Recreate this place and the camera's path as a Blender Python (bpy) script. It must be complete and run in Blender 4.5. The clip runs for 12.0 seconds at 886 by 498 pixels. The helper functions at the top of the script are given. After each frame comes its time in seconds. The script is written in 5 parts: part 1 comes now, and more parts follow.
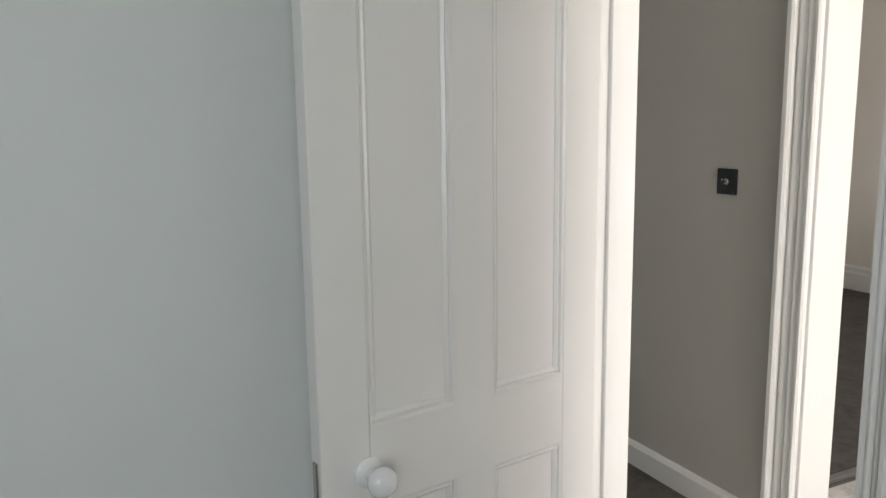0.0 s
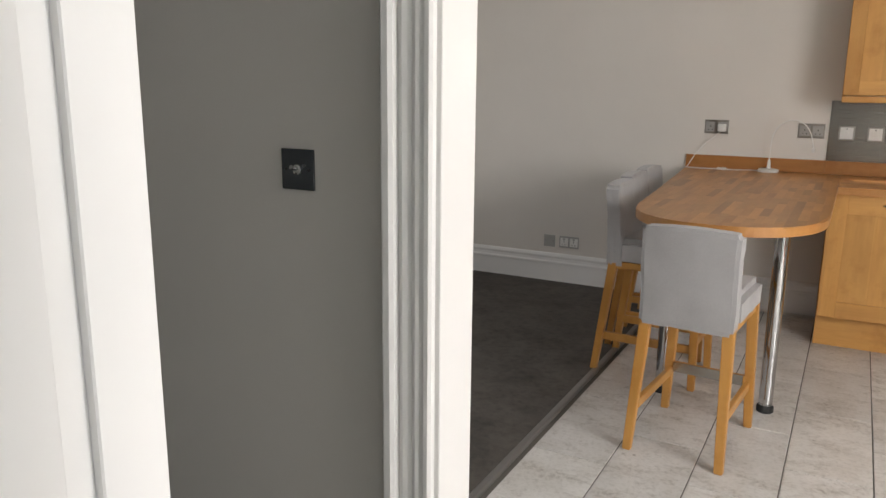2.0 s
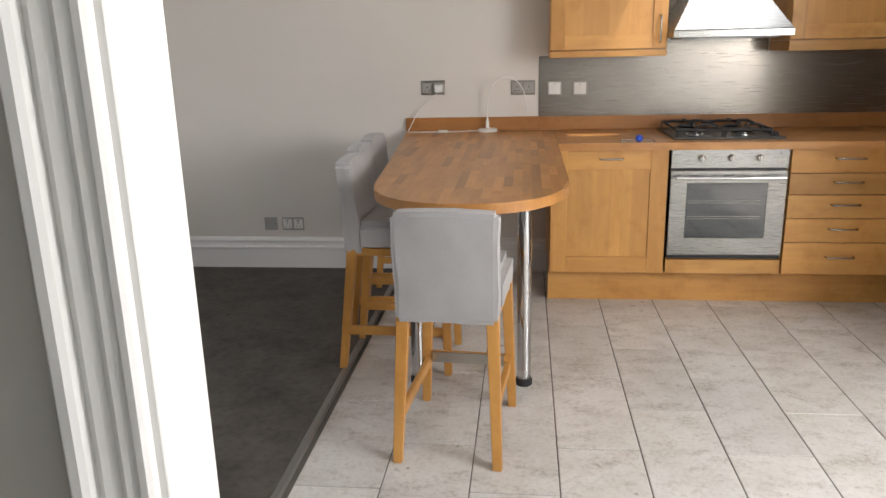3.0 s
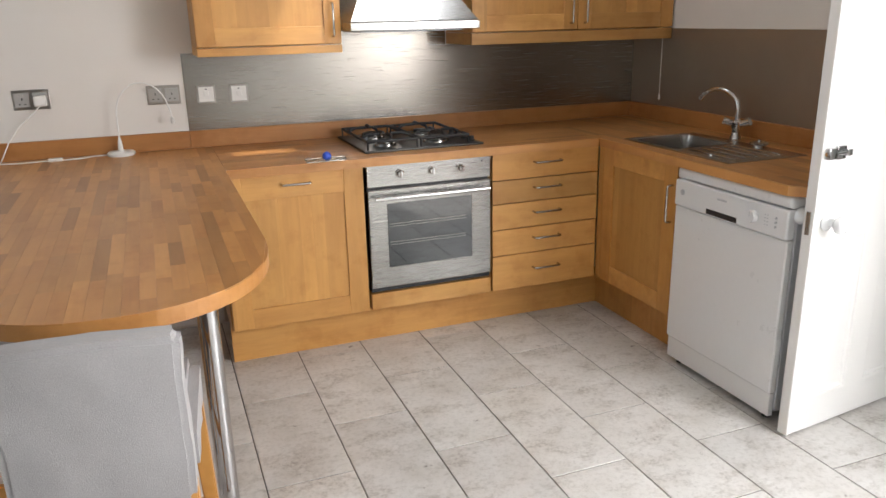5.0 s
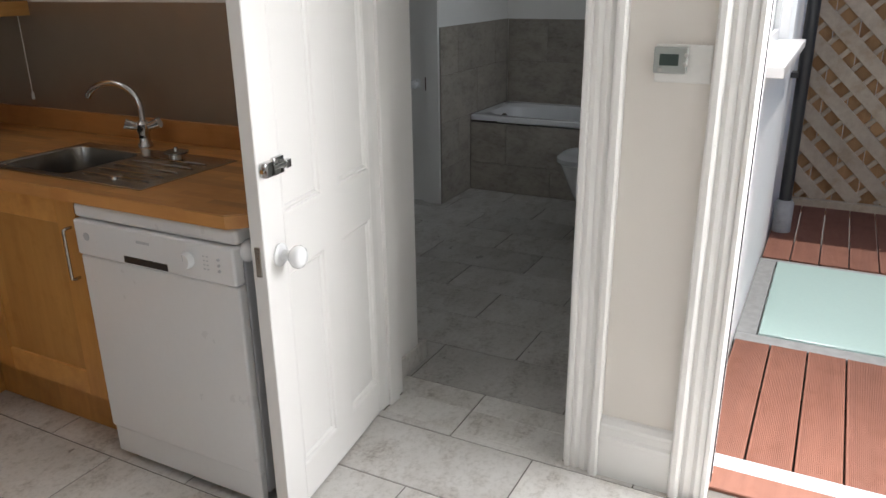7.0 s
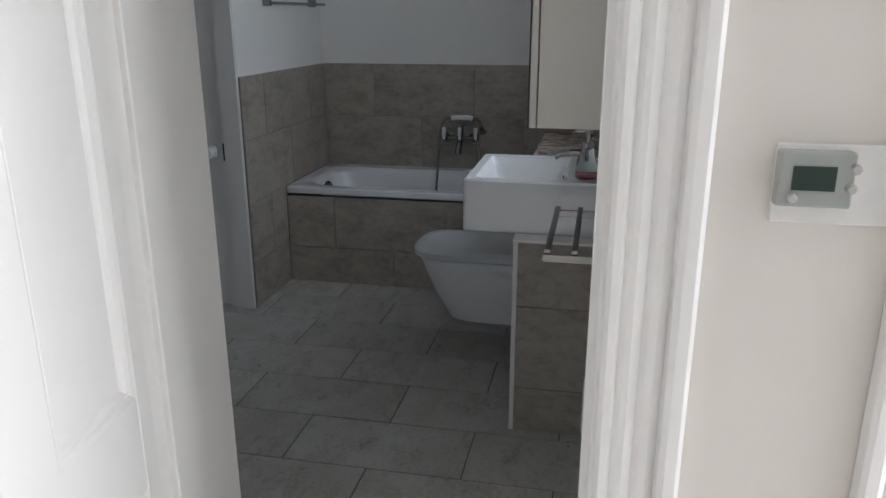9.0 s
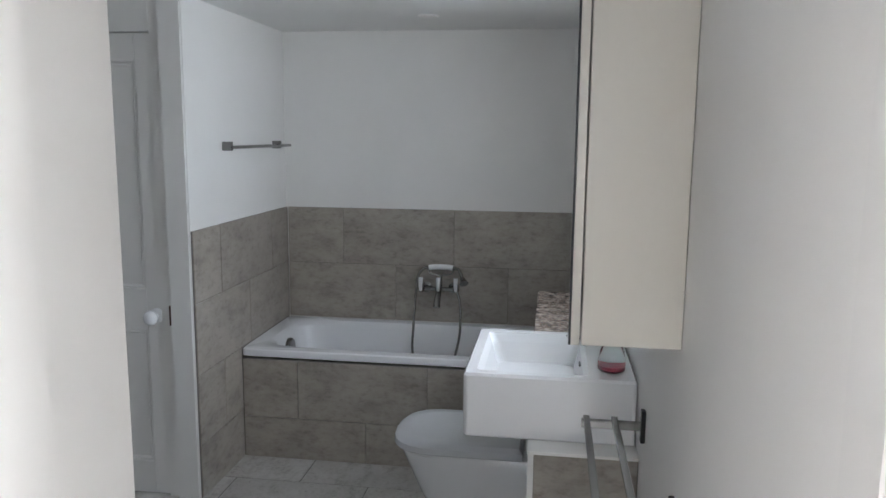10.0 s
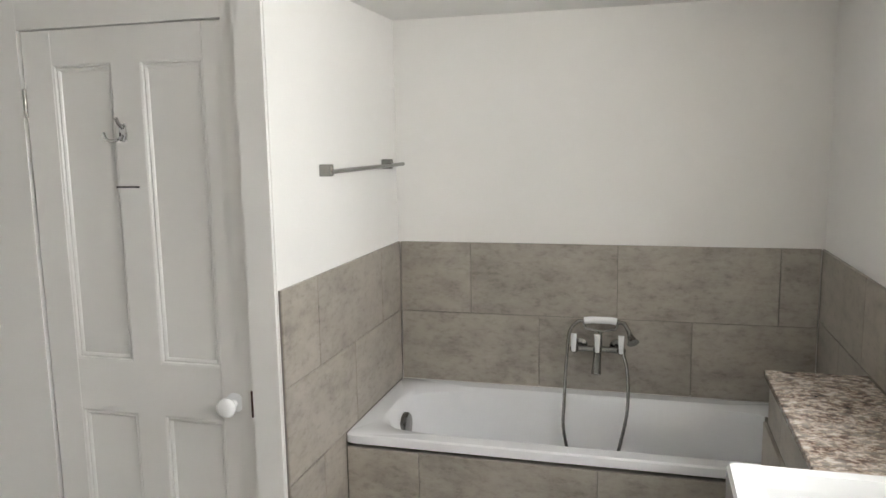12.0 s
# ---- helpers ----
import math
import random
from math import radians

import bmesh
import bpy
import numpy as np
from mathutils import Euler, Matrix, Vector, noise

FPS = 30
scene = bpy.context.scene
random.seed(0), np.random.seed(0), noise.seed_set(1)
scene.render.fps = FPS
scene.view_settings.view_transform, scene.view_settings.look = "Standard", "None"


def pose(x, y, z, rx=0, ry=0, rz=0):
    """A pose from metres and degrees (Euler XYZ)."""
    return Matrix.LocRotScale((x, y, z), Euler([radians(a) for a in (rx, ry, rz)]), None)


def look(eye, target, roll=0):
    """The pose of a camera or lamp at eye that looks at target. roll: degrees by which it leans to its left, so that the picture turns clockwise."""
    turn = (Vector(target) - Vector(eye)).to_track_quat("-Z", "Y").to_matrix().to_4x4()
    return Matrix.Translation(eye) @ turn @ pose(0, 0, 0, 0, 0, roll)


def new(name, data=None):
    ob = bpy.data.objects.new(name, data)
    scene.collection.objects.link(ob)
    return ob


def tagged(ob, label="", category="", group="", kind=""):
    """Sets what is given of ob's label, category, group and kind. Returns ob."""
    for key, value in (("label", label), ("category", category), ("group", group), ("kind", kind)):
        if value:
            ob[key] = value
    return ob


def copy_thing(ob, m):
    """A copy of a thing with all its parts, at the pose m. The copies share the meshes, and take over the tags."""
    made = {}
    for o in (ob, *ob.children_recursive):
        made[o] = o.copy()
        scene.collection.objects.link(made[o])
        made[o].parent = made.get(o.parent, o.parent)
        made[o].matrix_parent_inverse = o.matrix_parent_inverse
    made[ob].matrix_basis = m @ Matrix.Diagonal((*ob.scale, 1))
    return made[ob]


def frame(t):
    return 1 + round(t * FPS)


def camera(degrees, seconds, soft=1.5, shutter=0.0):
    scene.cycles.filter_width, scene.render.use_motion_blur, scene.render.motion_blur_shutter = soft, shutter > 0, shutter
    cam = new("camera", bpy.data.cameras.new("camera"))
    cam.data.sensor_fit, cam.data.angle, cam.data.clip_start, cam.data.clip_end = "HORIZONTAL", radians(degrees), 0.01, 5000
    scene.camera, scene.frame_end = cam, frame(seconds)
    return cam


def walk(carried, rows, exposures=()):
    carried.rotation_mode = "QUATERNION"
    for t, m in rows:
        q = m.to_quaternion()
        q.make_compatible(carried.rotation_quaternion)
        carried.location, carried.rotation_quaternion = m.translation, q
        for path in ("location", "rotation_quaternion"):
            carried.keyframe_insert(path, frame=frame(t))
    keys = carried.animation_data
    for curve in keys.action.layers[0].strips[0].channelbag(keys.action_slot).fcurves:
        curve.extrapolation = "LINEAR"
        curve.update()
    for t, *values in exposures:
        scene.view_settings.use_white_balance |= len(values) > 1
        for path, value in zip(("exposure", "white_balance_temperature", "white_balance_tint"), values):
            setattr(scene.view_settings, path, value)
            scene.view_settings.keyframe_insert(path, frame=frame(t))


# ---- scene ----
cam = camera(61.1, 12.0)
PATH = [
    (0.0, (1.317, -0.172, 1.413), (-0.468, 0.673, 1.096), -0.84),
    (0.3, (1.205, -0.060, 1.411), (-0.481, 0.939, 1.015), -0.55),
    (0.5, (1.137, -0.010, 1.417), (-0.471, 1.104, 0.997), 0.11),
    (1.0, (0.856, 0.133, 1.380), (-0.557, 1.497, 1.005), 0.48),
    (1.5, (0.627, 0.283, 1.395), (-0.581, 1.830, 1.011), 0.05),
    (2.0, (0.470, 0.531, 1.396), (-0.466, 2.248, 0.975), 0.52),
    (2.5, (0.364, 0.742, 1.387), (-0.194, 2.603, 0.912), 0.07),
    (2.7, (0.306, 0.831, 1.402), (-0.090, 2.728, 0.907), -0.76),
    (4.3, (0.162, 1.547, 1.450), (0.341, 3.446, 0.849), -0.02),
    (4.5, (0.151, 1.639, 1.452), (0.445, 3.526, 0.857), -0.39),
    (5.0, (0.164, 1.849, 1.477), (0.842, 3.636, 0.886), -1.23),
    (5.5, (0.286, 2.013, 1.466), (1.293, 3.629, 0.854), -2.00),
    (6.0, (0.440, 2.137, 1.483), (1.718, 3.532, 0.832), -1.90),
    (6.5, (0.613, 2.282, 1.468), (2.143, 3.379, 0.793), -0.80),
    (7.0, (0.800, 2.436, 1.464), (2.468, 3.305, 0.784), -0.70),
    (7.2, (0.882, 2.500, 1.457), (2.585, 3.297, 0.775), -0.20),
    (8.8, (1.752, 3.004, 1.434), (3.611, 3.424, 0.826), -0.10),
    (9.0, (1.854, 3.055, 1.442), (3.724, 3.444, 0.848), -0.10),
    (9.5, (2.112, 3.165, 1.512), (4.019, 3.509, 1.016), 1.10),
    (10.0, (2.326, 3.270, 1.569), (4.282, 3.555, 1.268), 0.50),
    (10.5, (2.539, 3.389, 1.594), (4.517, 3.601, 1.390), 0.00),
    (11.0, (2.812, 3.457, 1.580), (4.782, 3.705, 1.344), 0.40),
    (11.5, (3.005, 3.536, 1.588), (4.946, 3.921, 1.298), -0.00),
    (12.0, (3.211, 3.680, 1.602), (5.120, 4.203, 1.316), -1.00),
]

walk(cam, [(t, look(eye, target, roll)) for t, eye, target, roll in PATH],
     exposures=[(0.0, 0.05, 7000, 12), (0.5, 0.0, 6600, 12), (1.0, -0.1, 6450, 12), (1.5, -0.1, 6600, 12), (2.0, -0.05, 6800, 12), (2.5, 0.08, 6750, 12), (4.3, 0.48, 6550, 12), (5.5, 0.28, 6500, 12), (6.5, -0.02, 6550, 12), (7.0, -0.08, 6500, 12),
                (9.0, 0.15, 6200, 13), (9.5, 0.60, 6200, 13), (10.5, 1.60, 6200, 14), (11.2, 1.95, 6400, 14), (12.0, 2.02, 7200, 14)])

# ---- daylight ----
world = bpy.data.worlds.new("daylight")
scene.world = world
world.use_nodes = True
sky = world.node_tree.nodes.new("ShaderNodeTexSky")
sky.sky_type, sky.sun_disc = "NISHITA", False
SUN_WAY = Vector((-0.54, 0.32, -1.25)).normalized()
sky.sun_elevation = math.asin(-SUN_WAY.z)
sky.sun_rotation = math.atan2(-SUN_WAY.x, -SUN_WAY.y)
world.node_tree.links.new(sky.outputs[0], world.node_tree.nodes["Background"].inputs[0])
world.node_tree.nodes["Background"].inputs[1].default_value = 0.12
sun = new("sun", bpy.data.lights.new("sun", "SUN"))
sun.data.energy, sun.data.angle, sun.data.color = 3.2, radians(0.5), (1, 0.94, 0.86)
sun.matrix_world = Matrix.Translation((6, 0, 8)) @ SUN_WAY.to_track_quat("-Z", "Y").to_matrix().to_4x4()


def window_light(name, x, y, z, w, h, rx, rz, power, colour=(0.9, 0.95, 1.0)):
    """The sky's light in the opening of a window: an area lamp that faces into the room."""
    la = bpy.data.lights.new(name, "AREA")
    la.shape, la.size, la.size_y, la.energy, la.color = "RECTANGLE", w, h, power, colour
    ob = new(name, la)
    ob.matrix_world = pose(x, y, z, rx, 0, rz)
    return ob


window_light("patio_skylight", 3.02, 1.72, 1.62, 1.7, 1.4, 63, 62, 108, (0.985, 0.985, 0.985))
window_light("rooflight_skylight", 1.57, 5.02, 2.66, 0.68, 0.42, 0, 0, 3)
window_light("living_window_skylight", -2.98, 3.4, 1.5, 1.5, 1.4, 90, -90, 10)
window_light("bath_window_skylight", 4.6, 2.60, 1.70, 1.2, 0.7, 66, 0, 7.5)
window_light("front_window_skylight", 2.90, -0.95, 1.5, 1.2, 1.4, 90, 90, 26, (0.86, 0.94, 1.0))


# ---- materials ----
def ramp(nt, fac, stops):
    r = nt.nodes.new("ShaderNodeValToRGB")
    while len(r.color_ramp.elements) < len(stops):
        r.color_ramp.elements.new(0.5)
    for e, (p, c) in zip(r.color_ramp.elements, stops):
        e.position, e.color = p, (*c, 1) if len(c) == 3 else c
    nt.links.new(fac, r.inputs[0])
    return r.outputs[0]


def noise_tex(nt, vec, scale, detail=4.0, rough=0.55, stretch=None):
    if stretch:
        mp = nt.nodes.new("ShaderNodeMapping")
        mp.inputs["Scale"].default_value = stretch
        nt.links.new(vec, mp.inputs[0])
        vec = mp.outputs[0]
    n = nt.nodes.new("ShaderNodeTexNoise")
    n.inputs["Scale"].default_value, n.inputs["Detail"].default_value, n.inputs["Roughness"].default_value = scale, detail, rough
    nt.links.new(vec, n.inputs["Vector"])
    return n.outputs["Fac"]


def mix(nt, fac, a, b, mode="MIX"):
    m = nt.nodes.new("ShaderNodeMix")
    m.data_type, m.blend_type = "RGBA", mode
    for sock, v in ((m.inputs[0], fac), (m.inputs[6], a), (m.inputs[7], b)):
        if isinstance(v, (int, float)):
            sock.default_value = v
        elif isinstance(v, tuple):
            sock.default_value = (*v, 1)
        else:
            nt.links.new(v, sock)
    return m.outputs[2]


def start(name):
    m = bpy.data.materials.new(name)
    m.use_nodes = True
    nt = m.node_tree
    bsdf = nt.nodes["Principled BSDF"]
    tc = nt.nodes.new("ShaderNodeTexCoord")
    geo = nt.nodes.new("ShaderNodeNewGeometry")
    return m, nt, bsdf, tc.outputs["Object"], geo.outputs["Position"]


def bump(nt, bsdf, height, strength, dist):
    b = nt.nodes.new("ShaderNodeBump")
    b.inputs["Strength"].default_value, b.inputs["Distance"].default_value = strength, dist
    nt.links.new(height, b.inputs["Height"])
    nt.links.new(b.outputs[0], bsdf.inputs["Normal"])


def paint(name, colour, rough=0.5, vary=0.05, relief=0.08, scale=90.0, coat=0.0):
    """Painted plaster or joinery: a faint roller stipple, slow patches of wear."""
    m, nt, bsdf, ob, pos = start(name)
    dark = tuple(c * (1 - vary) for c in colour)
    f = noise_tex(nt, pos, 1.7, 5, 0.6)
    nt.links.new(ramp(nt, f, [(0.3, dark), (0.7, colour)]), bsdf.inputs["Base Color"])
    bsdf.inputs["Roughness"].default_value = rough
    bsdf.inputs["Coat Weight"].default_value = coat
    g = noise_tex(nt, pos, scale, 3, 0.6)
    bump(nt, bsdf, g, relief, 0.004)
    return m


def plain(name, colour, rough=0.4, metal=0.0, coat=0.0, grain=0.06, scale=60.0):
    m, nt, bsdf, ob, pos = start(name)
    f = noise_tex(nt, ob, scale, 4)
    nt.links.new(ramp(nt, f, [(0.25, tuple(c * (1 - grain) for c in colour)), (0.75, colour)]), bsdf.inputs["Base Color"])
    r = noise_tex(nt, ob, 9.0, 4)
    nt.links.new(ramp(nt, r, [(0.2, (rough * 0.96,) * 3), (0.8, (min(1, rough * 1.04),) * 3)]), bsdf.inputs["Roughness"])
    bsdf.inputs["Metallic"].default_value, bsdf.inputs["Coat Weight"].default_value = metal, coat
    return m


def brushed(name, colour, rough, stretch, scale=420.0, streak=0.5, lines=0.04):
    """Brushed steel with fine lines along one way and cloudy wear."""
    m, nt, bsdf, ob, pos = start(name)
    bsdf.inputs["Metallic"].default_value = 1.0
    f = noise_tex(nt, pos, scale, 3, 0.6, stretch)
    c = noise_tex(nt, pos, 1.6, 4, 0.6)
    nt.links.new(mix(nt, 0.5, ramp(nt, f, [(0.2, tuple(0.9 * v for v in colour)), (0.8, colour)]),
                     ramp(nt, c, [(0.3, tuple(0.7 * v for v in colour)), (0.7, colour)])), bsdf.inputs["Base Color"])
    nt.links.new(ramp(nt, f, [(0.2, (rough * 0.75,) * 3), (0.8, (min(1, rough * 1.3),) * 3)]), bsdf.inputs["Roughness"])
    bsdf.inputs["Anisotropic"].default_value = streak
    bump(nt, bsdf, f, lines, 0.0006)
    return m


def wood(name, light, dark, stretch, rough=0.38, piece=0.0, scale=3.2, coat=0.15, boards=0.0):
    """Lacquered wood: grain along the short axis of stretch, and a tone of its own for each piece."""
    m, nt, bsdf, ob, pos = start(name)
    info = nt.nodes.new("ShaderNodeObjectInfo")
    geo = nt.nodes.new("ShaderNodeNewGeometry")
    add = nt.nodes.new("ShaderNodeVectorMath")
    add.operation = "MULTIPLY_ADD"
    cmb = nt.nodes.new("ShaderNodeCombineXYZ")
    sm = nt.nodes.new("ShaderNodeMath")
    sm.operation = "ADD"
    nt.links.new(info.outputs["Random"], sm.inputs[0])
    nt.links.new(geo.outputs["Random Per Island"], sm.inputs[1])
    for i in range(3):
        nt.links.new(sm.outputs[0], cmb.inputs[i])
    nt.links.new(cmb.outputs[0], add.inputs[0])
    add.inputs[1].default_value = (17.0, 23.0, 31.0)
    nt.links.new(pos, add.inputs[2])
    f = noise_tex(nt, add.outputs[0], scale, 6, 0.62, stretch)
    g = noise_tex(nt, add.outputs[0], 26.0, 5, 0.65, stretch)
    k = noise_tex(nt, add.outputs[0], 2.2, 3, 0.5)
    base = ramp(nt, f, [(0.25, dark), (0.5, tuple((a + b) / 2 for a, b in zip(light, dark))), (0.72, light)])
    fine = mix(nt, 0.42, base, ramp(nt, g, [(0.3, tuple(v * 0.7 for v in dark)), (0.65, light)]))
    blot = mix(nt, 0.34, fine, ramp(nt, k, [(0.35, dark), (0.65, light)]))
    if boards:
        # glued boards side by side, each with a tone of its own, and a flame figure across them
        dot = nt.nodes.new("ShaderNodeVectorMath")
        dot.operation = "DOT_PRODUCT"
        nt.links.new(pos, dot.inputs[0])
        dot.inputs[1].default_value = (boards, boards, 0)
        off = nt.nodes.new("ShaderNodeMath")
        off.operation = "MULTIPLY_ADD"
        nt.links.new(info.outputs["Random"], off.inputs[0])
        off.inputs[1].default_value = 9.0
        nt.links.new(dot.outputs["Value"], off.inputs[2])
        fl = nt.nodes.new("ShaderNodeMath")
        fl.operation = "FLOOR"
        nt.links.new(off.outputs[0], fl.inputs[0])
        wn = nt.nodes.new("ShaderNodeTexWhiteNoise")
        wn.noise_dimensions = "1D"
        nt.links.new(fl.outputs[0], wn.inputs["W"])
        blot = mix(nt, 1.0, blot, ramp(nt, wn.outputs["Value"], [(0.0, (0.80, 0.76, 0.70)), (1.0, (1.06, 1.06, 1.06))]), "MULTIPLY")
    flame = noise_tex(nt, add.outputs[0], 9.0, 4, 0.6)
    blot = mix(nt, 1.0, blot, ramp(nt, flame, [(0.34, (0.90, 0.85, 0.78)), (0.48, (1.0, 1.0, 1.0))]), "MULTIPLY")
    if piece:
        t = ramp(nt, sm.outputs[0], [(0.0, (1 - piece,) * 3), (0.5, (1.0,) * 3), (1.0, (1 - piece * 0.5, 1 - piece * 0.6, 1 - piece * 0.7))])
        fr = nt.nodes.new("ShaderNodeMath")
        fr.operation = "FRACT"
        nt.links.new(sm.outputs[0], fr.inputs[0])
        nt.links.new(fr.outputs[0], t.node.inputs[0])
        blot = mix(nt, 1.0, blot, t, "MULTIPLY")
    nt.links.new(blot, bsdf.inputs["Base Color"])
    bsdf.inputs["Roughness"].default_value = rough
    bsdf.inputs["Coat Weight"].default_value = coat
    bsdf.inputs["Coat Roughness"].default_value = 0.25
    bump(nt, bsdf, g, 0.12, 0.0015)
    return m


def stone(name, light, mid, dark, rough=0.45, scale=5.0, fleck=0.25, stretch=(1, 1, 1)):
    """Mottled ceramic tile that imitates stone, each piece of its own tone and drift."""
    m, nt, bsdf, ob, pos = start(name)
    info = nt.nodes.new("ShaderNodeObjectInfo")
    cmb = nt.nodes.new("ShaderNodeCombineXYZ")
    for i in range(3):
        nt.links.new(info.outputs["Random"], cmb.inputs[i])
    add = nt.nodes.new("ShaderNodeVectorMath")
    add.operation = "MULTIPLY_ADD"
    nt.links.new(cmb.outputs[0], add.inputs[0])
    add.inputs[1].default_value = (13.0, 29.0, 7.0)
    nt.links.new(pos, add.inputs[2])
    v = add.outputs[0]
    a = noise_tex(nt, v, scale, 8, 0.62, stretch)
    b = noise_tex(nt, v, scale * 4.2, 6, 0.7, stretch)
    c = noise_tex(nt, v, scale * 0.45, 3, 0.5)
    base = ramp(nt, a, [(0.32, dark), (0.47, mid), (0.62, light)])
    flecks = ramp(nt, b, [(0.34, dark), (0.44, mid), (0.55, light)])
    base = mix(nt, fleck, base, flecks)
    base = mix(nt, 0.25, base, ramp(nt, c, [(0.35, mid), (0.65, light)]))
    t = ramp(nt, info.outputs["Random"], [(0.0, (0.92,) * 3), (1.0, (1.0, 0.995, 0.985))])
    nt.links.new(mix(nt, 1.0, base, t, "MULTIPLY"), bsdf.inputs["Base Color"])
    nt.links.new(ramp(nt, b, [(0.2, (rough * 0.8,) * 3), (0.8, (min(1, rough * 1.2),) * 3)]), bsdf.inputs["Roughness"])
    bump(nt, bsdf, b, 0.12, 0.002)
    return m


def slate_tile(name, tone=1.0):
    """Pale ceramic floor tile printed like stone: cloudy tone, brown-grey drifts of fine specks, a few worn marks."""
    m, nt, bsdf, ob, pos = start(name)
    info = nt.nodes.new("ShaderNodeObjectInfo")
    cmb = nt.nodes.new("ShaderNodeCombineXYZ")
    for i in range(3):
        nt.links.new(info.outputs["Random"], cmb.inputs[i])
    add = nt.nodes.new("ShaderNodeVectorMath")
    add.operation = "MULTIPLY_ADD"
    nt.links.new(cmb.outputs[0], add.inputs[0])
    add.inputs[1].default_value = (13.0, 29.0, 7.0)
    nt.links.new(pos, add.inputs[2])
    v = add.outputs[0]
    cloud = noise_tex(nt, v, 4.5, 6, 0.62)
    drift = noise_tex(nt, v, 6.0, 7, 0.68, (1, 1.7, 1))
    speck = noise_tex(nt, v, 55.0, 8, 0.78)
    mark = noise_tex(nt, v, 17.0, 5, 0.6)
    base = ramp(nt, cloud, [(0.3, (0.62, 0.60, 0.565)), (0.5, (0.71, 0.695, 0.67)), (0.7, (0.78, 0.77, 0.75))])
    zone = ramp(nt, drift, [(0.49, (0.0,) * 3), (0.67, (0.65,) * 3)])
    grain = ramp(nt, speck, [(0.40, (0.30, 0.265, 0.225)), (0.60, (0.62, 0.59, 0.55))])
    base = mix(nt, zone, base, grain)
    fine = ramp(nt, speck, [(0.36, (0.55, 0.53, 0.50)), (0.52, (1.0, 1.0, 1.0))])
    base = mix(nt, 0.40, base, mix(nt, 1.0, base, fine, "MULTIPLY"))
    spot = ramp(nt, mark, [(0.25, (0.35, 0.33, 0.31)), (0.31, (1.0, 1.0, 1.0))])
    base = mix(nt, 1.0, base, spot, "MULTIPLY")
    t = ramp(nt, info.outputs["Random"], [(0.0, (0.86 * tone, 0.855 * tone, 0.85 * tone)), (1.0, (tone, 0.995 * tone, 0.985 * tone))])
    nt.links.new(mix(nt, 1.0, base, t, "MULTIPLY"), bsdf.inputs["Base Color"])
    nt.links.new(ramp(nt, drift, [(0.3, (0.26,) * 3), (0.7, (0.44,) * 3)]), bsdf.inputs["Roughness"])
    bump(nt, bsdf, speck, 0.12, 0.0015)
    return m


def glass(name, tint=(0.9, 0.96, 0.95), rough=0.02, trans=1.0):
    m, nt, bsdf, ob, pos = start(name)
    bsdf.inputs["Base Color"].default_value = (*tint, 1)
    bsdf.inputs["Transmission Weight"].default_value = trans
    bsdf.inputs["Roughness"].default_value = rough
    bsdf.inputs["IOR"].default_value = 1.45
    return m


WALL_WARM = paint("wall_warm_white", (0.74, 0.70, 0.65), 0.75)
WALL_COOL = paint("wall_cool_white", (0.72, 0.75, 0.74), 0.75)
WALL_HALL = paint("wall_greige", (0.50, 0.477, 0.445), 0.75)
WALL_BATH = paint("wall_bath_white", (0.83, 0.82, 0.80), 0.7)
CEIL = paint("ceiling_white", (0.82, 0.82, 0.80), 0.8)
GLOSS = paint("white_gloss_joinery", (0.82, 0.81, 0.79), 0.32, 0.03, 0.04, 40.0, 0.2)
RENDER_WHITE = paint("white_masonry_paint", (0.82, 0.83, 0.84), 0.8, 0.06, 0.5, 30.0)
CARPET = stone("grey_carpet", (0.120, 0.106, 0.092), (0.070, 0.062, 0.055), (0.020, 0.018, 0.016), 0.95, 7.0, 0.5)
TILE = slate_tile("pale_stone_tile")
GROUT = plain("grey_grout", (0.15, 0.14, 0.125), 0.9)
BTILE = stone("taupe_stone_tile", (0.43, 0.395, 0.35), (0.33, 0.298, 0.26), (0.14, 0.125, 0.108), 0.42, 5.5, 0.46, (1, 1, 1.9))
# the same pale tile, with the bathroom's dimness put into its tone
BFLOOR_SHADED = slate_tile("shaded_stone_tile", 0.74)
BGROUT = plain("taupe_grout", (0.23, 0.21, 0.19), 0.9)
MAPLE = wood("honey_maple", (0.76, 0.415, 0.130), (0.57, 0.275, 0.070), (1, 1, 0.12), 0.40, 0.24, 3.2, 0.08, 6.5)
MAPLE_H = wood("honey_maple_level", (0.76, 0.415, 0.130), (0.55, 0.255, 0.063), (0.12, 1, 1), 0.40, 0.34, 3.2, 0.08)
BLOCK = wood("oiled_block_worktop", (0.68, 0.345, 0.115), (0.47, 0.205, 0.060), (1, 0.10, 1), 0.36, 0.40, 4.0, 0.10)
BEECH = wood("stool_beech", (0.62, 0.32, 0.085), (0.50, 0.235, 0.055), (1, 1, 0.1), 0.35, 0.06)
DECK = wood("red_deck_board", (0.27, 0.115, 0.075), (0.19, 0.072, 0.045), (0.1, 1, 1), 0.7, 0.12, 3.0, 0.0)
LATTICE = wood("weathered_softwood", (0.54, 0.455, 0.36), (0.38, 0.31, 0.24), (1, 1, 1), 0.75, 0.10, 5.0, 0.0)
FENCE = wood("fence_board_brown", (0.50, 0.30, 0.15), (0.38, 0.21, 0.10), (1, 1, 0.12), 0.8, 0.12, 4.0, 0.0)
STEEL = brushed("brushed_steel", (0.36, 0.355, 0.34), 0.26, (0.03, 1, 1), 420.0, 0.0, 0.04)
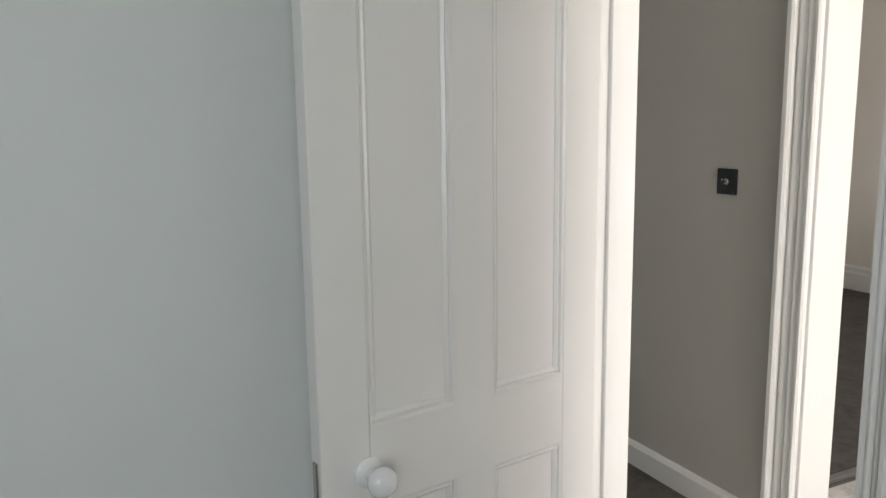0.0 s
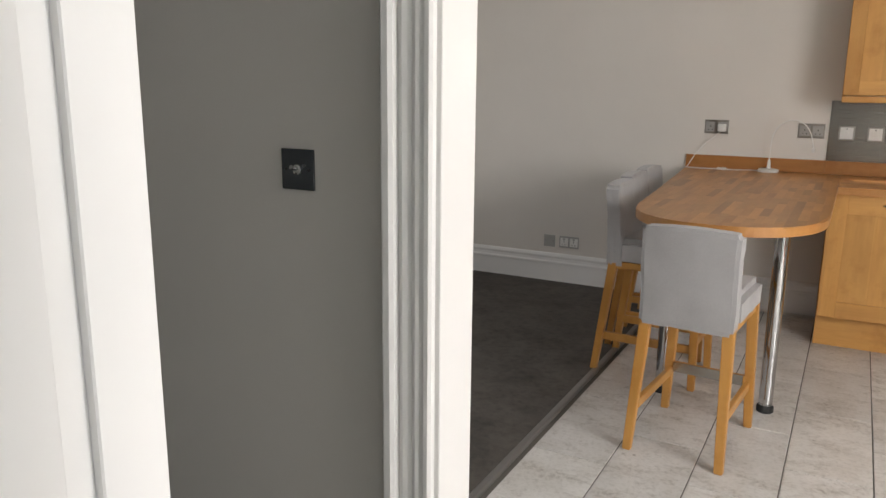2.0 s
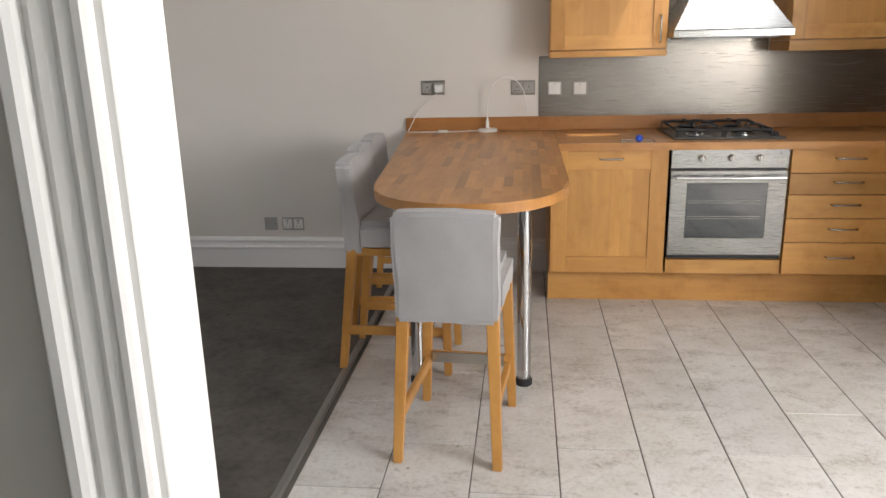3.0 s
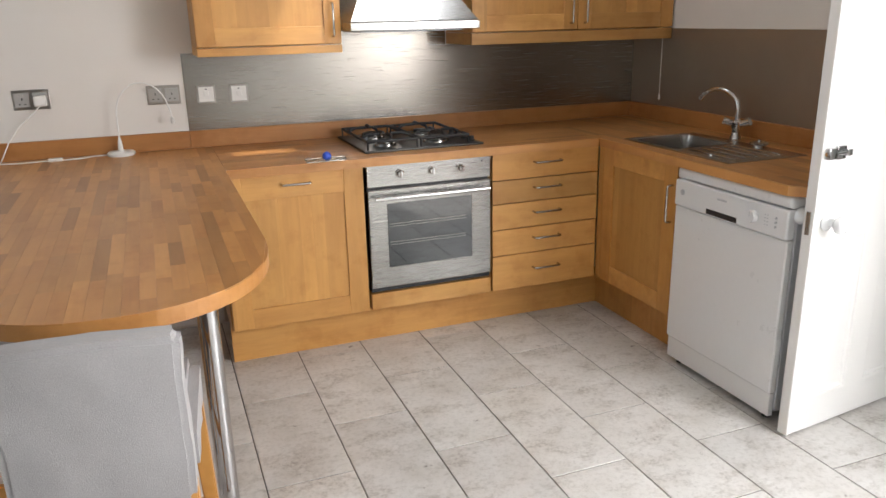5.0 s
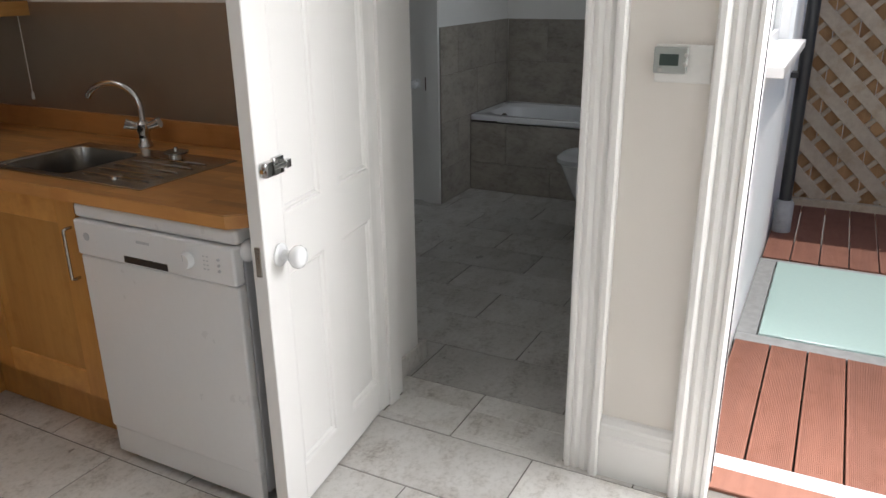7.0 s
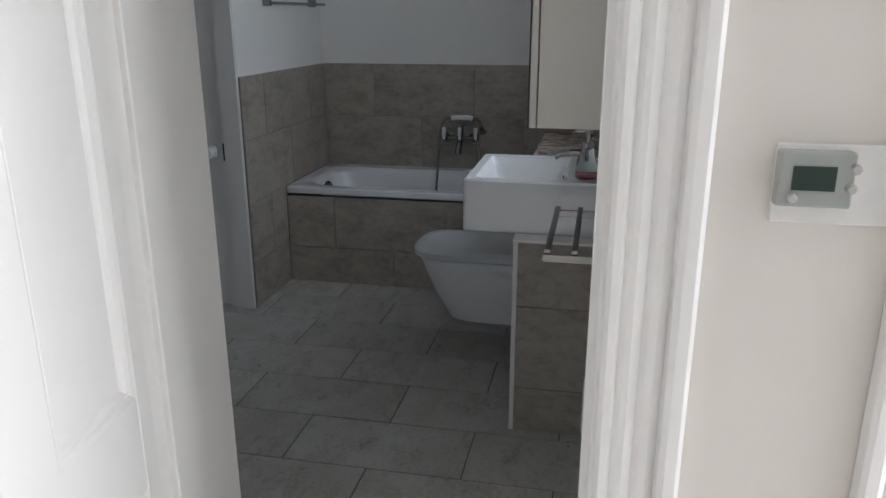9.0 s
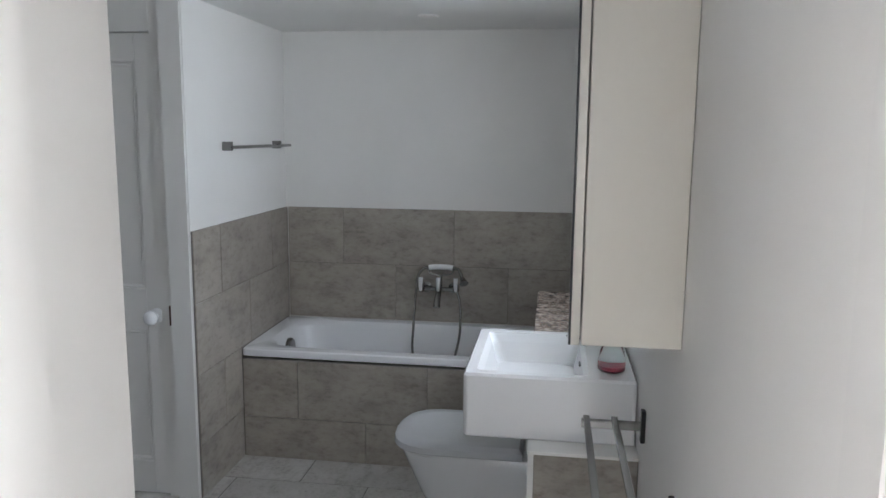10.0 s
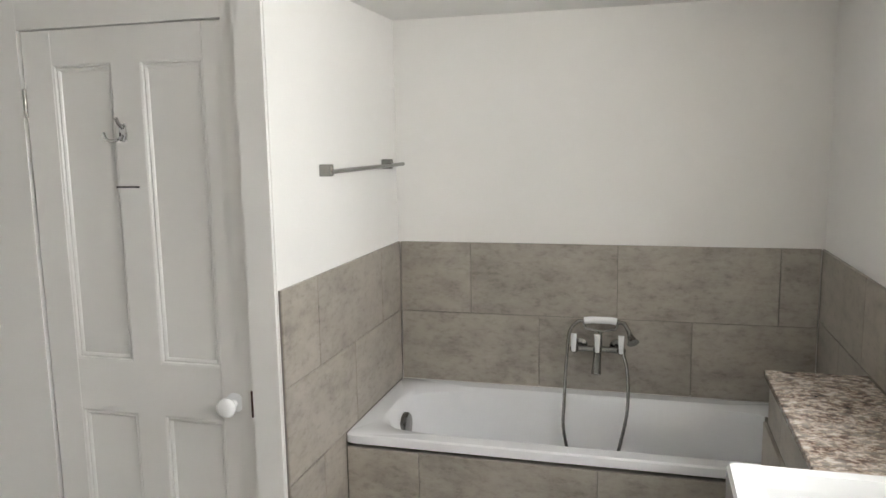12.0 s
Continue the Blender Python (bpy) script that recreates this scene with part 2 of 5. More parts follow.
SPLASH = brushed("brushed_steel_sheet", (0.29, 0.265, 0.236), 0.24, (0.02, 1, 1), 300.0, 0.0, 0.28)
# sheet behind the sink: its brown shade is part of the colour
STEEL_Y = brushed("brushed_steel_brown_shade", (0.46, 0.385, 0.31), 0.42, (1, 0.03, 1))
CHROME = plain("chrome", (0.58, 0.58, 0.58), 0.06, 1.0, 0, 0.02)
SATIN = plain("satin_nickel", (0.46, 0.44, 0.41), 0.25, 1.0)
CAST = plain("black_cast_iron", (0.018, 0.018, 0.019), 0.5)
BLACK = plain("black_plastic", (0.02, 0.02, 0.022), 0.4)
RUBBER = plain("black_rubber", (0.015, 0.015, 0.015), 0.75)
WHITE_GOODS = plain("white_appliance_enamel", (0.78, 0.79, 0.80), 0.28, 0, 0.2, 0.02)
GREY_GOODS = plain("grey_appliance_side", (0.52, 0.54, 0.57), 0.35)
PLASTIC = plain("white_plastic", (0.80, 0.79, 0.76), 0.35)
CERAMIC = plain("white_ceramic", (0.83, 0.84, 0.85), 0.10, 0, 0.4, 0.015)
ACRYLIC = plain("white_bath_acrylic", (0.80, 0.81, 0.83), 0.16, 0, 0.3, 0.015)
CREAM = plain("cream_lacquer", (0.74, 0.71, 0.64), 0.35, 0, 0.1, 0.02)
MIRROR = plain("mirror_silver", (0.86, 0.90, 0.88), 0.015, 1.0, 0, 0.0)
OVEN_GLASS = plain("dark_oven_glass", (0.012, 0.020, 0.024), 0.04, 0.0, 0.6, 0.1)
OVEN_GLASS.node_tree.nodes["Principled BSDF"].inputs["IOR"].default_value = 1.6
OVEN_GLASS.node_tree.nodes["Principled BSDF"].inputs["Coat IOR"].default_value = 1.6
GLASS = glass("clear_glass")
FROST = plain("frosted_green_glass", (0.42, 0.57, 0.54), 0.16, 0, 0.5, 0.03)
# grey base carries the dark reflections of the bathroom chrome; hob burners share it
DARK_CHROME = plain("darkened_chrome", (0.30, 0.30, 0.29), 0.22, 1.0)
HOB_STEEL = plain("dark_hob_steel", (0.09, 0.088, 0.085), 0.38, 1.0)
INSERT = plain("grey_socket_insert", (0.40, 0.39, 0.37), 0.4)
LINING_DARK = plain("dark_void", (0.05, 0.045, 0.04), 0.9)


def cloth_mat():
    m, nt, bsdf, ob, pos = start("grey_linen_cover")
    a = noise_tex(nt, ob, 5.0, 5, 0.6)
    w = noise_tex(nt, ob, 420.0, 2, 0.5)
    nt.links.new(mix(nt, 0.35, ramp(nt, a, [(0.3, (0.34, 0.33, 0.33)), (0.7, (0.43, 0.42, 0.42))]),
                     ramp(nt, w, [(0.3, (0.29, 0.285, 0.285)), (0.7, (0.47, 0.46, 0.46))])), bsdf.inputs["Base Color"])
    bsdf.inputs["Roughness"].default_value = 0.9
    bsdf.inputs["Sheen Weight"].default_value = 0.25
    h = mix(nt, 0.5, w, a)
    bump(nt, bsdf, h, 0.35, 0.004)
    return m


def granite_mat():
    m, nt, bsdf, ob, pos = start("speckled_granite")
    a = noise_tex(nt, pos, 46.0, 7, 0.75, (1.5, 1, 1))
    b = noise_tex(nt, pos, 16.0, 5, 0.65, (1.5, 1, 1))
    base = ramp(nt, a, [(0.45, (0.015, 0.013, 0.013)), (0.485, (0.12, 0.075, 0.055)), (0.53, (0.40, 0.30, 0.24)), (0.61, (0.60, 0.55, 0.50))])
    nt.links.new(mix(nt, 0.4, base, ramp(nt, b, [(0.38, (0.20, 0.13, 0.10)), (0.6, (0.66, 0.60, 0.54))])), bsdf.inputs["Base Color"])
    bsdf.inputs["Roughness"].default_value = 0.12
    return m


CLOTH, GRANITE = cloth_mat(), granite_mat()


# ---- mesh helpers ----
def link_mesh(name, bm, material, parent=None, smooth=False):
    me = bpy.data.meshes.new(name)
    bm.to_mesh(me)
    bm.free()
    for m in material if isinstance(material, (list, tuple)) else [material]:
        me.materials.append(m)
    if smooth:
        for p in me.polygons:
            p.use_smooth = True
        me.set_sharp_from_angle(angle=radians(38))
    ob = new(name, me)
    ob.parent = parent
    return ob


def part(name, bm, material, parent, label="", smooth=False):
    ob = link_mesh(name, bm, material, parent, smooth)
    return tagged(ob, label) if label else ob


def thing(name, label, category, group="", at=(0, 0, 0), rz=0):
    ob = new(name)
    ob.empty_display_size = 0.1
    ob.matrix_world = pose(*at, 0, 0, rz)
    return tagged(ob, label, category, group)


def box(x0, x1, y0, y1, z0, z1, bev=0.0, seg=2, bm=None):
    bm = bm or bmesh.new()
    r = bmesh.ops.create_cube(bm, size=1, matrix=Matrix.Translation(((x0 + x1) / 2, (y0 + y1) / 2, (z0 + z1) / 2)) @ Matrix.Diagonal((abs(x1 - x0), abs(y1 - y0), abs(z1 - z0), 1)))
    if bev:
        es = list({e for v in r["verts"] for e in v.link_edges})
        bmesh.ops.bevel(bm, geom=es, offset=bev, segments=seg, profile=0.5, affect="EDGES")
    return bm


def cyl(p0, p1, r0, r1=None, seg=20, bm=None, caps=True):
    bm = bm or bmesh.new()
    p0, p1 = Vector(p0), Vector(p1)
    d = p1 - p0
    m = Matrix.Translation((p0 + p1) / 2) @ d.to_track_quat("Z", "Y").to_matrix().to_4x4()
    bmesh.ops.create_cone(bm, cap_ends=caps, segments=seg, radius1=r0, radius2=r0 if r1 is None else r1, depth=d.length, matrix=m)
    return bm


def tube(points, r, seg=10, bm=None, taper=None):
    """A round tube along a line of points, with closed ends."""
    bm = bm or bmesh.new()
    pts = [Vector(p) for p in points]
    rings, up = [], None
    for i, p in enumerate(pts):
        d = (pts[min(i + 1, len(pts) - 1)] - pts[max(i - 1, 0)]).normalized()
        if up is None:
            up = d.orthogonal().normalized()
        up = (up - d * up.dot(d)).normalized()
        side = d.cross(up)
        rr = r * (taper(i / (len(pts) - 1)) if taper else 1)
        rings.append([bm.verts.new(p + rr * (up * math.cos(a) + side * math.sin(a))) for a in [2 * math.pi * k / seg for k in range(seg)]])
    for a, b in zip(rings, rings[1:]):
        for k in range(seg):
            bm.faces.new((a[k], a[(k + 1) % seg], b[(k + 1) % seg], b[k]))
    bm.faces.new(rings[0][::-1])
    bm.faces.new(rings[-1])
    return bm


def spin(profile, seg=24, at=(0, 0, 0), axis="z", bm=None):
    """A turned shape from (radius, height) pairs."""
    bm = bm or bmesh.new()
    turn = {"z": Matrix(), "x": Matrix.Rotation(radians(90), 4, "Y"), "y": Matrix.Rotation(radians(-90), 4, "X"), "-y": Matrix.Rotation(radians(90), 4, "X"), "-x": Matrix.Rotation(radians(-90), 4, "Y")}[axis]
    m = Matrix.Translation(at) @ turn
    rings = []
    for r, h in profile:
        rings.append([bm.verts.new(m @ Vector((max(r, 1e-4) * math.cos(2 * math.pi * k / seg), max(r, 1e-4) * math.sin(2 * math.pi * k / seg), h))) for k in range(seg)])
    for a, b in zip(rings, rings[1:]):
        for k in range(seg):
            bm.faces.new((a[k], a[(k + 1) % seg], b[(k + 1) % seg], b[k]))
    bm.faces.new(rings[0][::-1])
    bm.faces.new(rings[-1])
    return bm


def prism(outline, z0, z1, bm=None, bev=0.0, seg=2):
    """A flat outline of (x, y) pairs raised from z0 to z1."""
    bm = bm or bmesh.new()
    lo = [bm.verts.new((x, y, z0)) for x, y in outline]
    hi = [bm.verts.new((x, y, z1)) for x, y in outline]
    n = len(outline)
    faces = [bm.faces.new(lo[::-1]), bm.faces.new(hi)]
    faces += [bm.faces.new((lo[i], lo[(i + 1) % n], hi[(i + 1) % n], hi[i])) for i in range(n)]
    bmesh.ops.recalc_face_normals(bm, faces=faces)
    if bev:
        es = [e for e in bm.edges if abs(e.verts[0].co.z - e.verts[1].co.z) < 1e-6]
        bmesh.ops.bevel(bm, geom=es, offset=bev, segments=seg, profile=0.5, affect="EDGES")
    return bm


def sweep(profile, path_pts, bm=None):
    """Joinery moulding: a profile of (out, along-width) pairs carried along straight pieces; each piece is (origin, width way, out way, run)."""
    bm = bm or bmesh.new()
    for o, w, n, run in path_pts:
        o, w, n, run = map(Vector, (o, w, n, run))
        a = [bm.verts.new(o + w * q + n * p) for p, q in profile]
        b = [bm.verts.new(o + w * q + n * p + run) for p, q in profile]
        k = len(profile)
        fs = [bm.faces.new(a[::-1]), bm.faces.new(b)] + [bm.faces.new((a[i], a[(i + 1) % k], b[(i + 1) % k], b[i])) for i in range(k)]
        bmesh.ops.recalc_face_normals(bm, faces=fs)
    return bm


def structure(name, bm, material, label, category):
    return tagged(link_mesh(name, bm, material), label, category, kind="structure")


# ---- the rooms ----
HX, HY = 2.78, 5.60          # the sink wall and the hob wall
CZ = 2.55                    # kitchen ceiling
BX0, BX1, BY0, BY1, BZ = 2.92, 6.335, 3.02, 4.74, 2.11
bm = box(-3.1, 2.92, -2.1, 5.75, -0.12, -0.0025)
box(2.92, 6.5, 2.9, 6.1, -0.12, -0.0025, bm=bm)
structure("floor", bm, GROUT, "grey grouted sub floor under the tiles and carpet", "floor")
bm = box(-3.1, -0.55, 0.93, HY, -0.012, 0.022)
structure("floor_carpet", bm, CARPET, "dark grey mottled cut pile carpet, worn", "carpet")
bm = box(-0.30, 3.0, -2.0, 0.99, -0.012, 0.010)
structure("floor_front_room", bm, CARPET, "dark grey carpet of the front room", "carpet")

# kitchen and living room walls
structure("wall_hob", box(-3.1, 2.92, HY, HY + 0.15, 0, CZ), WALL_WARM, "warm white painted wall behind the hob", "wall")
bm = box(HX, HX + 0.14, 3.74, HY, 0, CZ)
box(HX, HX + 0.14, 2.652, 3.02, 0, CZ, bm=bm)
box(HX, HX + 0.14, 3.02, 3.74, 2.02, CZ, bm=bm)
box(HX, HX + 0.14, 0.80, 2.652, 2.16, CZ, bm=bm)
box(HX, HX + 0.14, -0.30, 0.80, 0, CZ, bm=bm)
box(HX, HX + 0.14, -2.1, -1.60, 0, CZ, bm=bm)
box(HX, HX + 0.14, -1.60, -0.30, 0, 0.75, bm=bm)
box(HX, HX + 0.14, -1.60, -0.30, 2.25, CZ, bm=bm)
structure("wall_sink", bm, WALL_WARM, "warm white wall with bathroom doorway and patio opening", "wall")
bm = box(-3.1, -0.247, 1.80, 1.94, 0, CZ)
structure("wall_hall", bm, WALL_HALL, "greige painted hall wall with toggle switch", "wall")
bm = box(-3.1, -0.152, 0.90, 1.02, 0, CZ)
box(0.612, 2.78, 0.90, 1.02, 0, CZ, bm=bm)
box(-0.152, 0.612, 0.90, 1.02, 2.03, CZ, bm=bm)
structure("wall_front_room", bm, WALL_COOL, "cool white wall with the front room doorway", "wall")
structure("wall_behind_door", box(-0.30, -0.20, -2.0, 0.90, 0, CZ), WALL_COOL, "cool white wall behind the open door", "wall")
bm = box(-0.36, HX, -2.1, -2.0, 0, CZ)
structure("wall_front", bm, WALL_COOL, "cool white plain wall of the front room", "wall")
bm = box(-3.1, -3.0, 0.9, 2.6, 0, CZ)
box(-3.1, -3.0, 4.2, HY, 0, CZ, bm=bm)
box(-3.1, -3.0, 2.6, 4.2, 0, 0.75, bm=bm)
box(-3.1, -3.0, 2.6, 4.2, 2.25, CZ, bm=bm)
structure("wall_living_end", bm, WALL_WARM, "warm white wall of the living end with window", "wall")
bm = box(-3.1, 1.19, -2.1, 5.75, CZ, CZ + 0.1)
box(1.96, 2.92, -2.1, 5.75, CZ, CZ + 0.1, bm=bm)
box(1.19, 1.96, -2.1, 4.77, CZ, CZ + 0.1, bm=bm)
box(1.19, 1.96, 5.27, 5.75, CZ, CZ + 0.1, bm=bm)
structure("ceiling", bm, CEIL, "flat white painted plaster ceiling with a small rooflight", "ceiling")

# bathroom
structure("wall_bath_end", box(BX1, BX1 + 0.15, BY0, 4.88, -0.1, BZ), WALL_BATH, "white painted wall above the bath", "wall")
bm = box(5.20, BX1, BY1, 4.834, -0.1, BZ)
structure("wall_bath_side", bm, WALL_BATH, "white painted side wall of the bath alcove", "wall")
bm = box(5.20, 5.32, 4.8355, 4.88, -0.1, BZ)
box(5.20, 5.32, 5.60, 6.0, 0, BZ, bm=bm)
box(5.20, 5.32, 4.8805, 5.5995, 1.965, BZ, bm=bm)
structure("wall_cupboard", bm, WALL_BATH, "white wall with the panelled cupboard door", "wall")
bm = box(HX + 0.14, 3.95, 2.70, BY0, 0, BZ)
box(3.95, 5.26, 2.70, BY0, 0, 1.14, bm=bm)
box(3.95, 5.26, 2.70, BY0, 2.05, BZ, bm=bm)
box(5.26, BX1 + 0.15, 2.70, BY0, 0, BZ, bm=bm)
structure("wall_bath_window", bm, WALL_BATH, "white bathroom wall with a window", "wall")
structure("wall_bath_back", box(HX + 0.14, 5.32, 5.9, 6.0, 0, BZ), WALL_BATH, "plain white bathroom wall", "wall")
bm = box(HX + 0.141, 3.15, 3.78, 3.90, 0, BZ)
box(HX + 0.141, HX + 0.16, 3.90, 5.9, 0, BZ, bm=bm)
structure("wall_bath_near", bm, WALL_BATH, "plain white bathroom partition", "wall")
structure("ceiling_bath", box(HX + 0.14, BX1 + 0.15, 2.88, 6.0, BZ, BZ + 0.1), CEIL, "flat white bathroom ceiling", "ceiling")
structure("ground", box(-60, 60, -60, 60, -0.40, -0.30), GROUT, "grey ground outside the house", "ground")


# ---- joinery ----
FLUTE = [(0, 0), (0.014, 0), (0.020, 0.006), (0.020, 0.016), (0.012, 0.020), (0.017, 0.028), (0.019, 0.036), (0.013, 0.044), (0.010, 0.048),
         (0.016, 0.056), (0.019, 0.066), (0.014, 0.074), (0.012, 0.078), (0.026, 0.082), (0.032, 0.090), (0.032, 0.104), (0.026, 0.110), (0, 0.110)]
SKIRT = [(0, 0), (0.020, 0), (0.020, 0.125), (0.026, 0.130), (0.026, 0.142), (0.018, 0.150), (0.014, 0.170), (0.020, 0.176), (0.020, 0.186), (0.010, 0.200), (0, 0.205)]
SKIRT_LOW = [(0, 0), (0.018, 0), (0.018, 0.082), (0.012, 0.094), (0, 0.100)]


def lining(name, axis, at, a0, a1, d0, d1, top, stop=None):
    """The boards that line a doorway; at each side 25 mm thick."""
    bm = bmesh.new()
    for u0, u1, z0, z1 in ((a0 - 0.004, a0 + 0.022, 0, top), (a1 - 0.022, a1 + 0.004, 0, top), (a0 + 0.022, a1 - 0.022, top - 0.024, top + 0.004)):
        (box(u0, u1, d0, d1, z0, z1, 0.002, 1, bm) if axis == "x" else box(d0, d1, u0, u1, z0, z1, 0.002, 1, bm))
        if stop:
            e = 0.012
            v0, v1 = (u0 + e, u1 + e) if u0 < a0 else ((u0 - e, u1 - e) if u1 > a1 else (u0, u1))
            w0, w1 = (z0, z1 - e - 0.02) if u0 < a0 or u1 > a1 else (z0 - e, z1 - e)
            (box(v0, v1, *stop, w0, w1, 0.002, 1, bm) if axis == "x" else box(*stop, v0, v1, w0, w1, 0.002, 1, bm))
    return structure(name, bm, GLOSS, "white gloss painted door lining with stop", "door frame")


# front room doorway in the wall at y 0.90 to 1.02
lining("door_frame_1", "x", 0.9, -0.152, 0.612, 0.898, 1.022, 2.03, (0.945, 1.022))
NARROW = [(p * 0.8, q * 0.5) for p, q in FLUTE]
bm = sweep(NARROW, [((0.590, 0.898, 0), (1, 0, 0), (0, -1, 0), (0, 0, 2.08)), ((-0.14, 0.898, 2.02), (0, 0, 1), (0, -1, 0), (0.725, 0, 0))])
structure("trim_front_room_door", bm, GLOSS, "white moulded architrave round the front room doorway", "architrave")
# hall doorway in the wall at y 1.80 to 1.94
structure("door_frame_2", box(-0.251, -0.225, 1.797, 1.943, 0, CZ, 0.002, 1), GLOSS, "white gloss painted lining at the end of the hall wall", "door frame")
bm = sweep(FLUTE, [((-0.237, 1.797, 0), (-1, 0, 0), (0, -1, 0), (0, 0, CZ)), ((-0.237, 1.943, 0), (-1, 0, 0), (0, 1, 0), (0, 0, CZ))])
structure("trim_hall_door", bm, GLOSS, "white fluted architrave round the hall doorway", "architrave")
# bathroom doorway in the sink wall
lining("door_frame_3", "y", HX, 3.02, 3.74, HX - 0.002, HX + 0.142, 2.02, (HX + 0.04, HX + 0.10))
bm = sweep(FLUTE, [((HX - 0.002, 3.035, 0), (0, -1, 0), (-1, 0, 0), (0, 0, 2.11)), ((HX - 0.002, 2.92, 2.01), (0, 0, 1), (-1, 0, 0), (0, 0.82, 0))])
structure("trim_bathroom_door", bm, GLOSS, "white moulded architrave round the bathroom doorway", "architrave")
bm = sweep(FLUTE, [((HX - 0.002, 2.600, 0), (0, 1, 0), (-1, 0, 0), (0, 0, 2.26)), ((HX - 0.002, 0.75, 2.15), (0, 0, 1), (-1, 0, 0), (0, 1.95, 0)), ((HX - 0.002, 0.81, 0), (0, -1, 0), (-1, 0, 0), (0, 0, 2.26))])
structure("trim_patio_door", bm, GLOSS, "white fluted architrave round the patio opening", "architrave")
# skirting
bm = sweep(SKIRT, [((-3.0, HY, 0.022), (0, 0, 1), (0, -1, 0), (3.38, 0, 0)), ((HX, 2.712, 0), (0, 0, 1), (-1, 0, 0), (0, 0.212, 0)), ((-3.0, 4.0, 0.022), (0, 0, 1), (1, 0, 0), (0, 1.58, 0))])
structure("baseboard", bm, GLOSS, "tall white moulded skirting board", "skirting")
bm = sweep(SKIRT_LOW, [((-3.0, 1.80, 0.022), (0, 0, 1), (0, -1, 0), (2.643, 0, 0)), ((-0.20, -2.0, 0.01), (0, 0, 1), (1, 0, 0), (0, 2.9, 0)), ((0.66, 0.90, 0.01), (0, 0, 1), (0, -1, 0), (2.07, 0, 0))])
structure("baseboard_hall", bm, GLOSS, "plain white skirting board of hall and front room", "skirting")
tagged(link_mesh("threshold_strip", box(-0.574, -0.544, 1.95, 5.57, 0.001, 0.0245, 0.006, 2), plain("dull_aluminium", (0.30, 0.29, 0.28), 0.5, 0.8)), "worn metal threshold strip between carpet and tiles", "threshold strip")


def panel_door(name, w, h, t, m, label, upper=(0.90, 1.86), lower=(0.13, 0.72), stile=0.10, knob_z=0.80, group="", knob_in=0.066):
    """A four-panelled door: hinge edge at local x 0, faces at y 0 and y t, foot at z 0."""
    d = new(name)
    tagged(d, label, "door", group)
    mid = w / 2
    xs = ((stile, mid - 0.05), (mid + 0.05, w - stile))
    bm = bmesh.new()
    box(0, stile, 0, t, 0, h, 0.0025, 1, bm)
    box(w - stile, w, 0, t, 0, h, 0.0025, 1, bm)
    for z0, z1 in ((0, lower[0]), (lower[1], upper[0]), (upper[1], h)):
        box(stile, w - stile, 0.0006, t - 0.0006, z0, z1, 0, 1, bm)
    for z0, z1 in (lower, upper):
        box(mid - 0.05, mid + 0.05, 0.0006, t - 0.0006, z0, z1, 0, 1, bm)
    part("frame", bm, GLOSS, d)
    for x0, x1 in xs:
        for z0, z1 in (lower, upper):
            p = part("panel", box(x0, x1, t * 0.32, t * 0.68, z0, z1), GLOSS, d)
            bead = [(0, 0), (0.012, 0), (0.010, 0.006), (0.004, 0.009), (0.007, 0.014), (0.003, 0.020), (0, 0.022)]
            bm = bmesh.new()
            for y, n in ((t * 0.32, -1), (t * 0.68, 1)):
                sweep(bead, [((x0, y, z0), (1, 0, 0), (0, n, 0), (0, 0, z1 - z0)), ((x1, y, z0), (-1, 0, 0), (0, n, 0), (0, 0, z1 - z0)),
                             ((x0, y, z0), (0, 0, 1), (0, n, 0), (x1 - x0, 0, 0)), ((x0, y, z1), (0, 0, -1), (0, n, 0), (x1 - x0, 0, 0))], bm)
            part("moulding", bm, GLOSS, p)
    for y, ax in ((0, "-y"), (t, "y")):
        k = part("door_knob", spin([(0.030, 0), (0.031, 0.004), (0.026, 0.009), (0.014, 0.012), (0.012, 0.030), (0.020, 0.036), (0.029, 0.046), (0.031, 0.056), (0.027, 0.066), (0.016, 0.073), (0.0, 0.075)], 24, (w - knob_in, y, knob_z), ax), CERAMIC, d, "round white china door knob", True)
    part("latch", box(w - 0.0005, w + 0.004, t * 0.3, t * 0.7, knob_z - 0.04, knob_z + 0.04, 0.001, 1), SATIN, d, "small metal latch plate")
    for z in (0.22, h - 0.22):
        part("hinge", cyl((0, -0.004, z - 0.045), (0, -0.004, z + 0.045), 0.006, seg=10), SATIN, d)
    d.matrix_world = m
    return d


panel_door("door_1", 0.727, 1.985, 0.040, pose(-0.134, 0.888, 0.012, 0, 0, -80), "open white four-panelled door with china knobs, against the wall", upper=(0.833, 1.86), lower=(0.16, 0.670), stile=0.107, knob_z=0.745, knob_in=0.100)
d2 = panel_door("door_2", 0.705, 1.985, 0.040, pose(2.845, 3.765, 0.008, 0, 0, 187), "open white four-panelled bathroom door with china knobs", upper=(0.885, 1.86), lower=(0.12, 0.73), knob_z=0.79)
# bolt on the bathroom door
bm = box(0.60, 0.645, 0.040, 0.052, 1.00, 1.045, 0.003, 2)
box(0.588, 0.612, 0.050, 0.066, 1.012, 1.034, 0.003, 2, bm)
cyl((0.595, 0.060, 1.023), (0.70, 0.050, 1.023), 0.006, seg=10, bm=bm)
box(0.655, 0.695, 0.040, 0.060, 1.005, 1.042, 0.003, 2, bm)
part("bolt", bm, CHROME, d2, "small chrome door bolt", True)
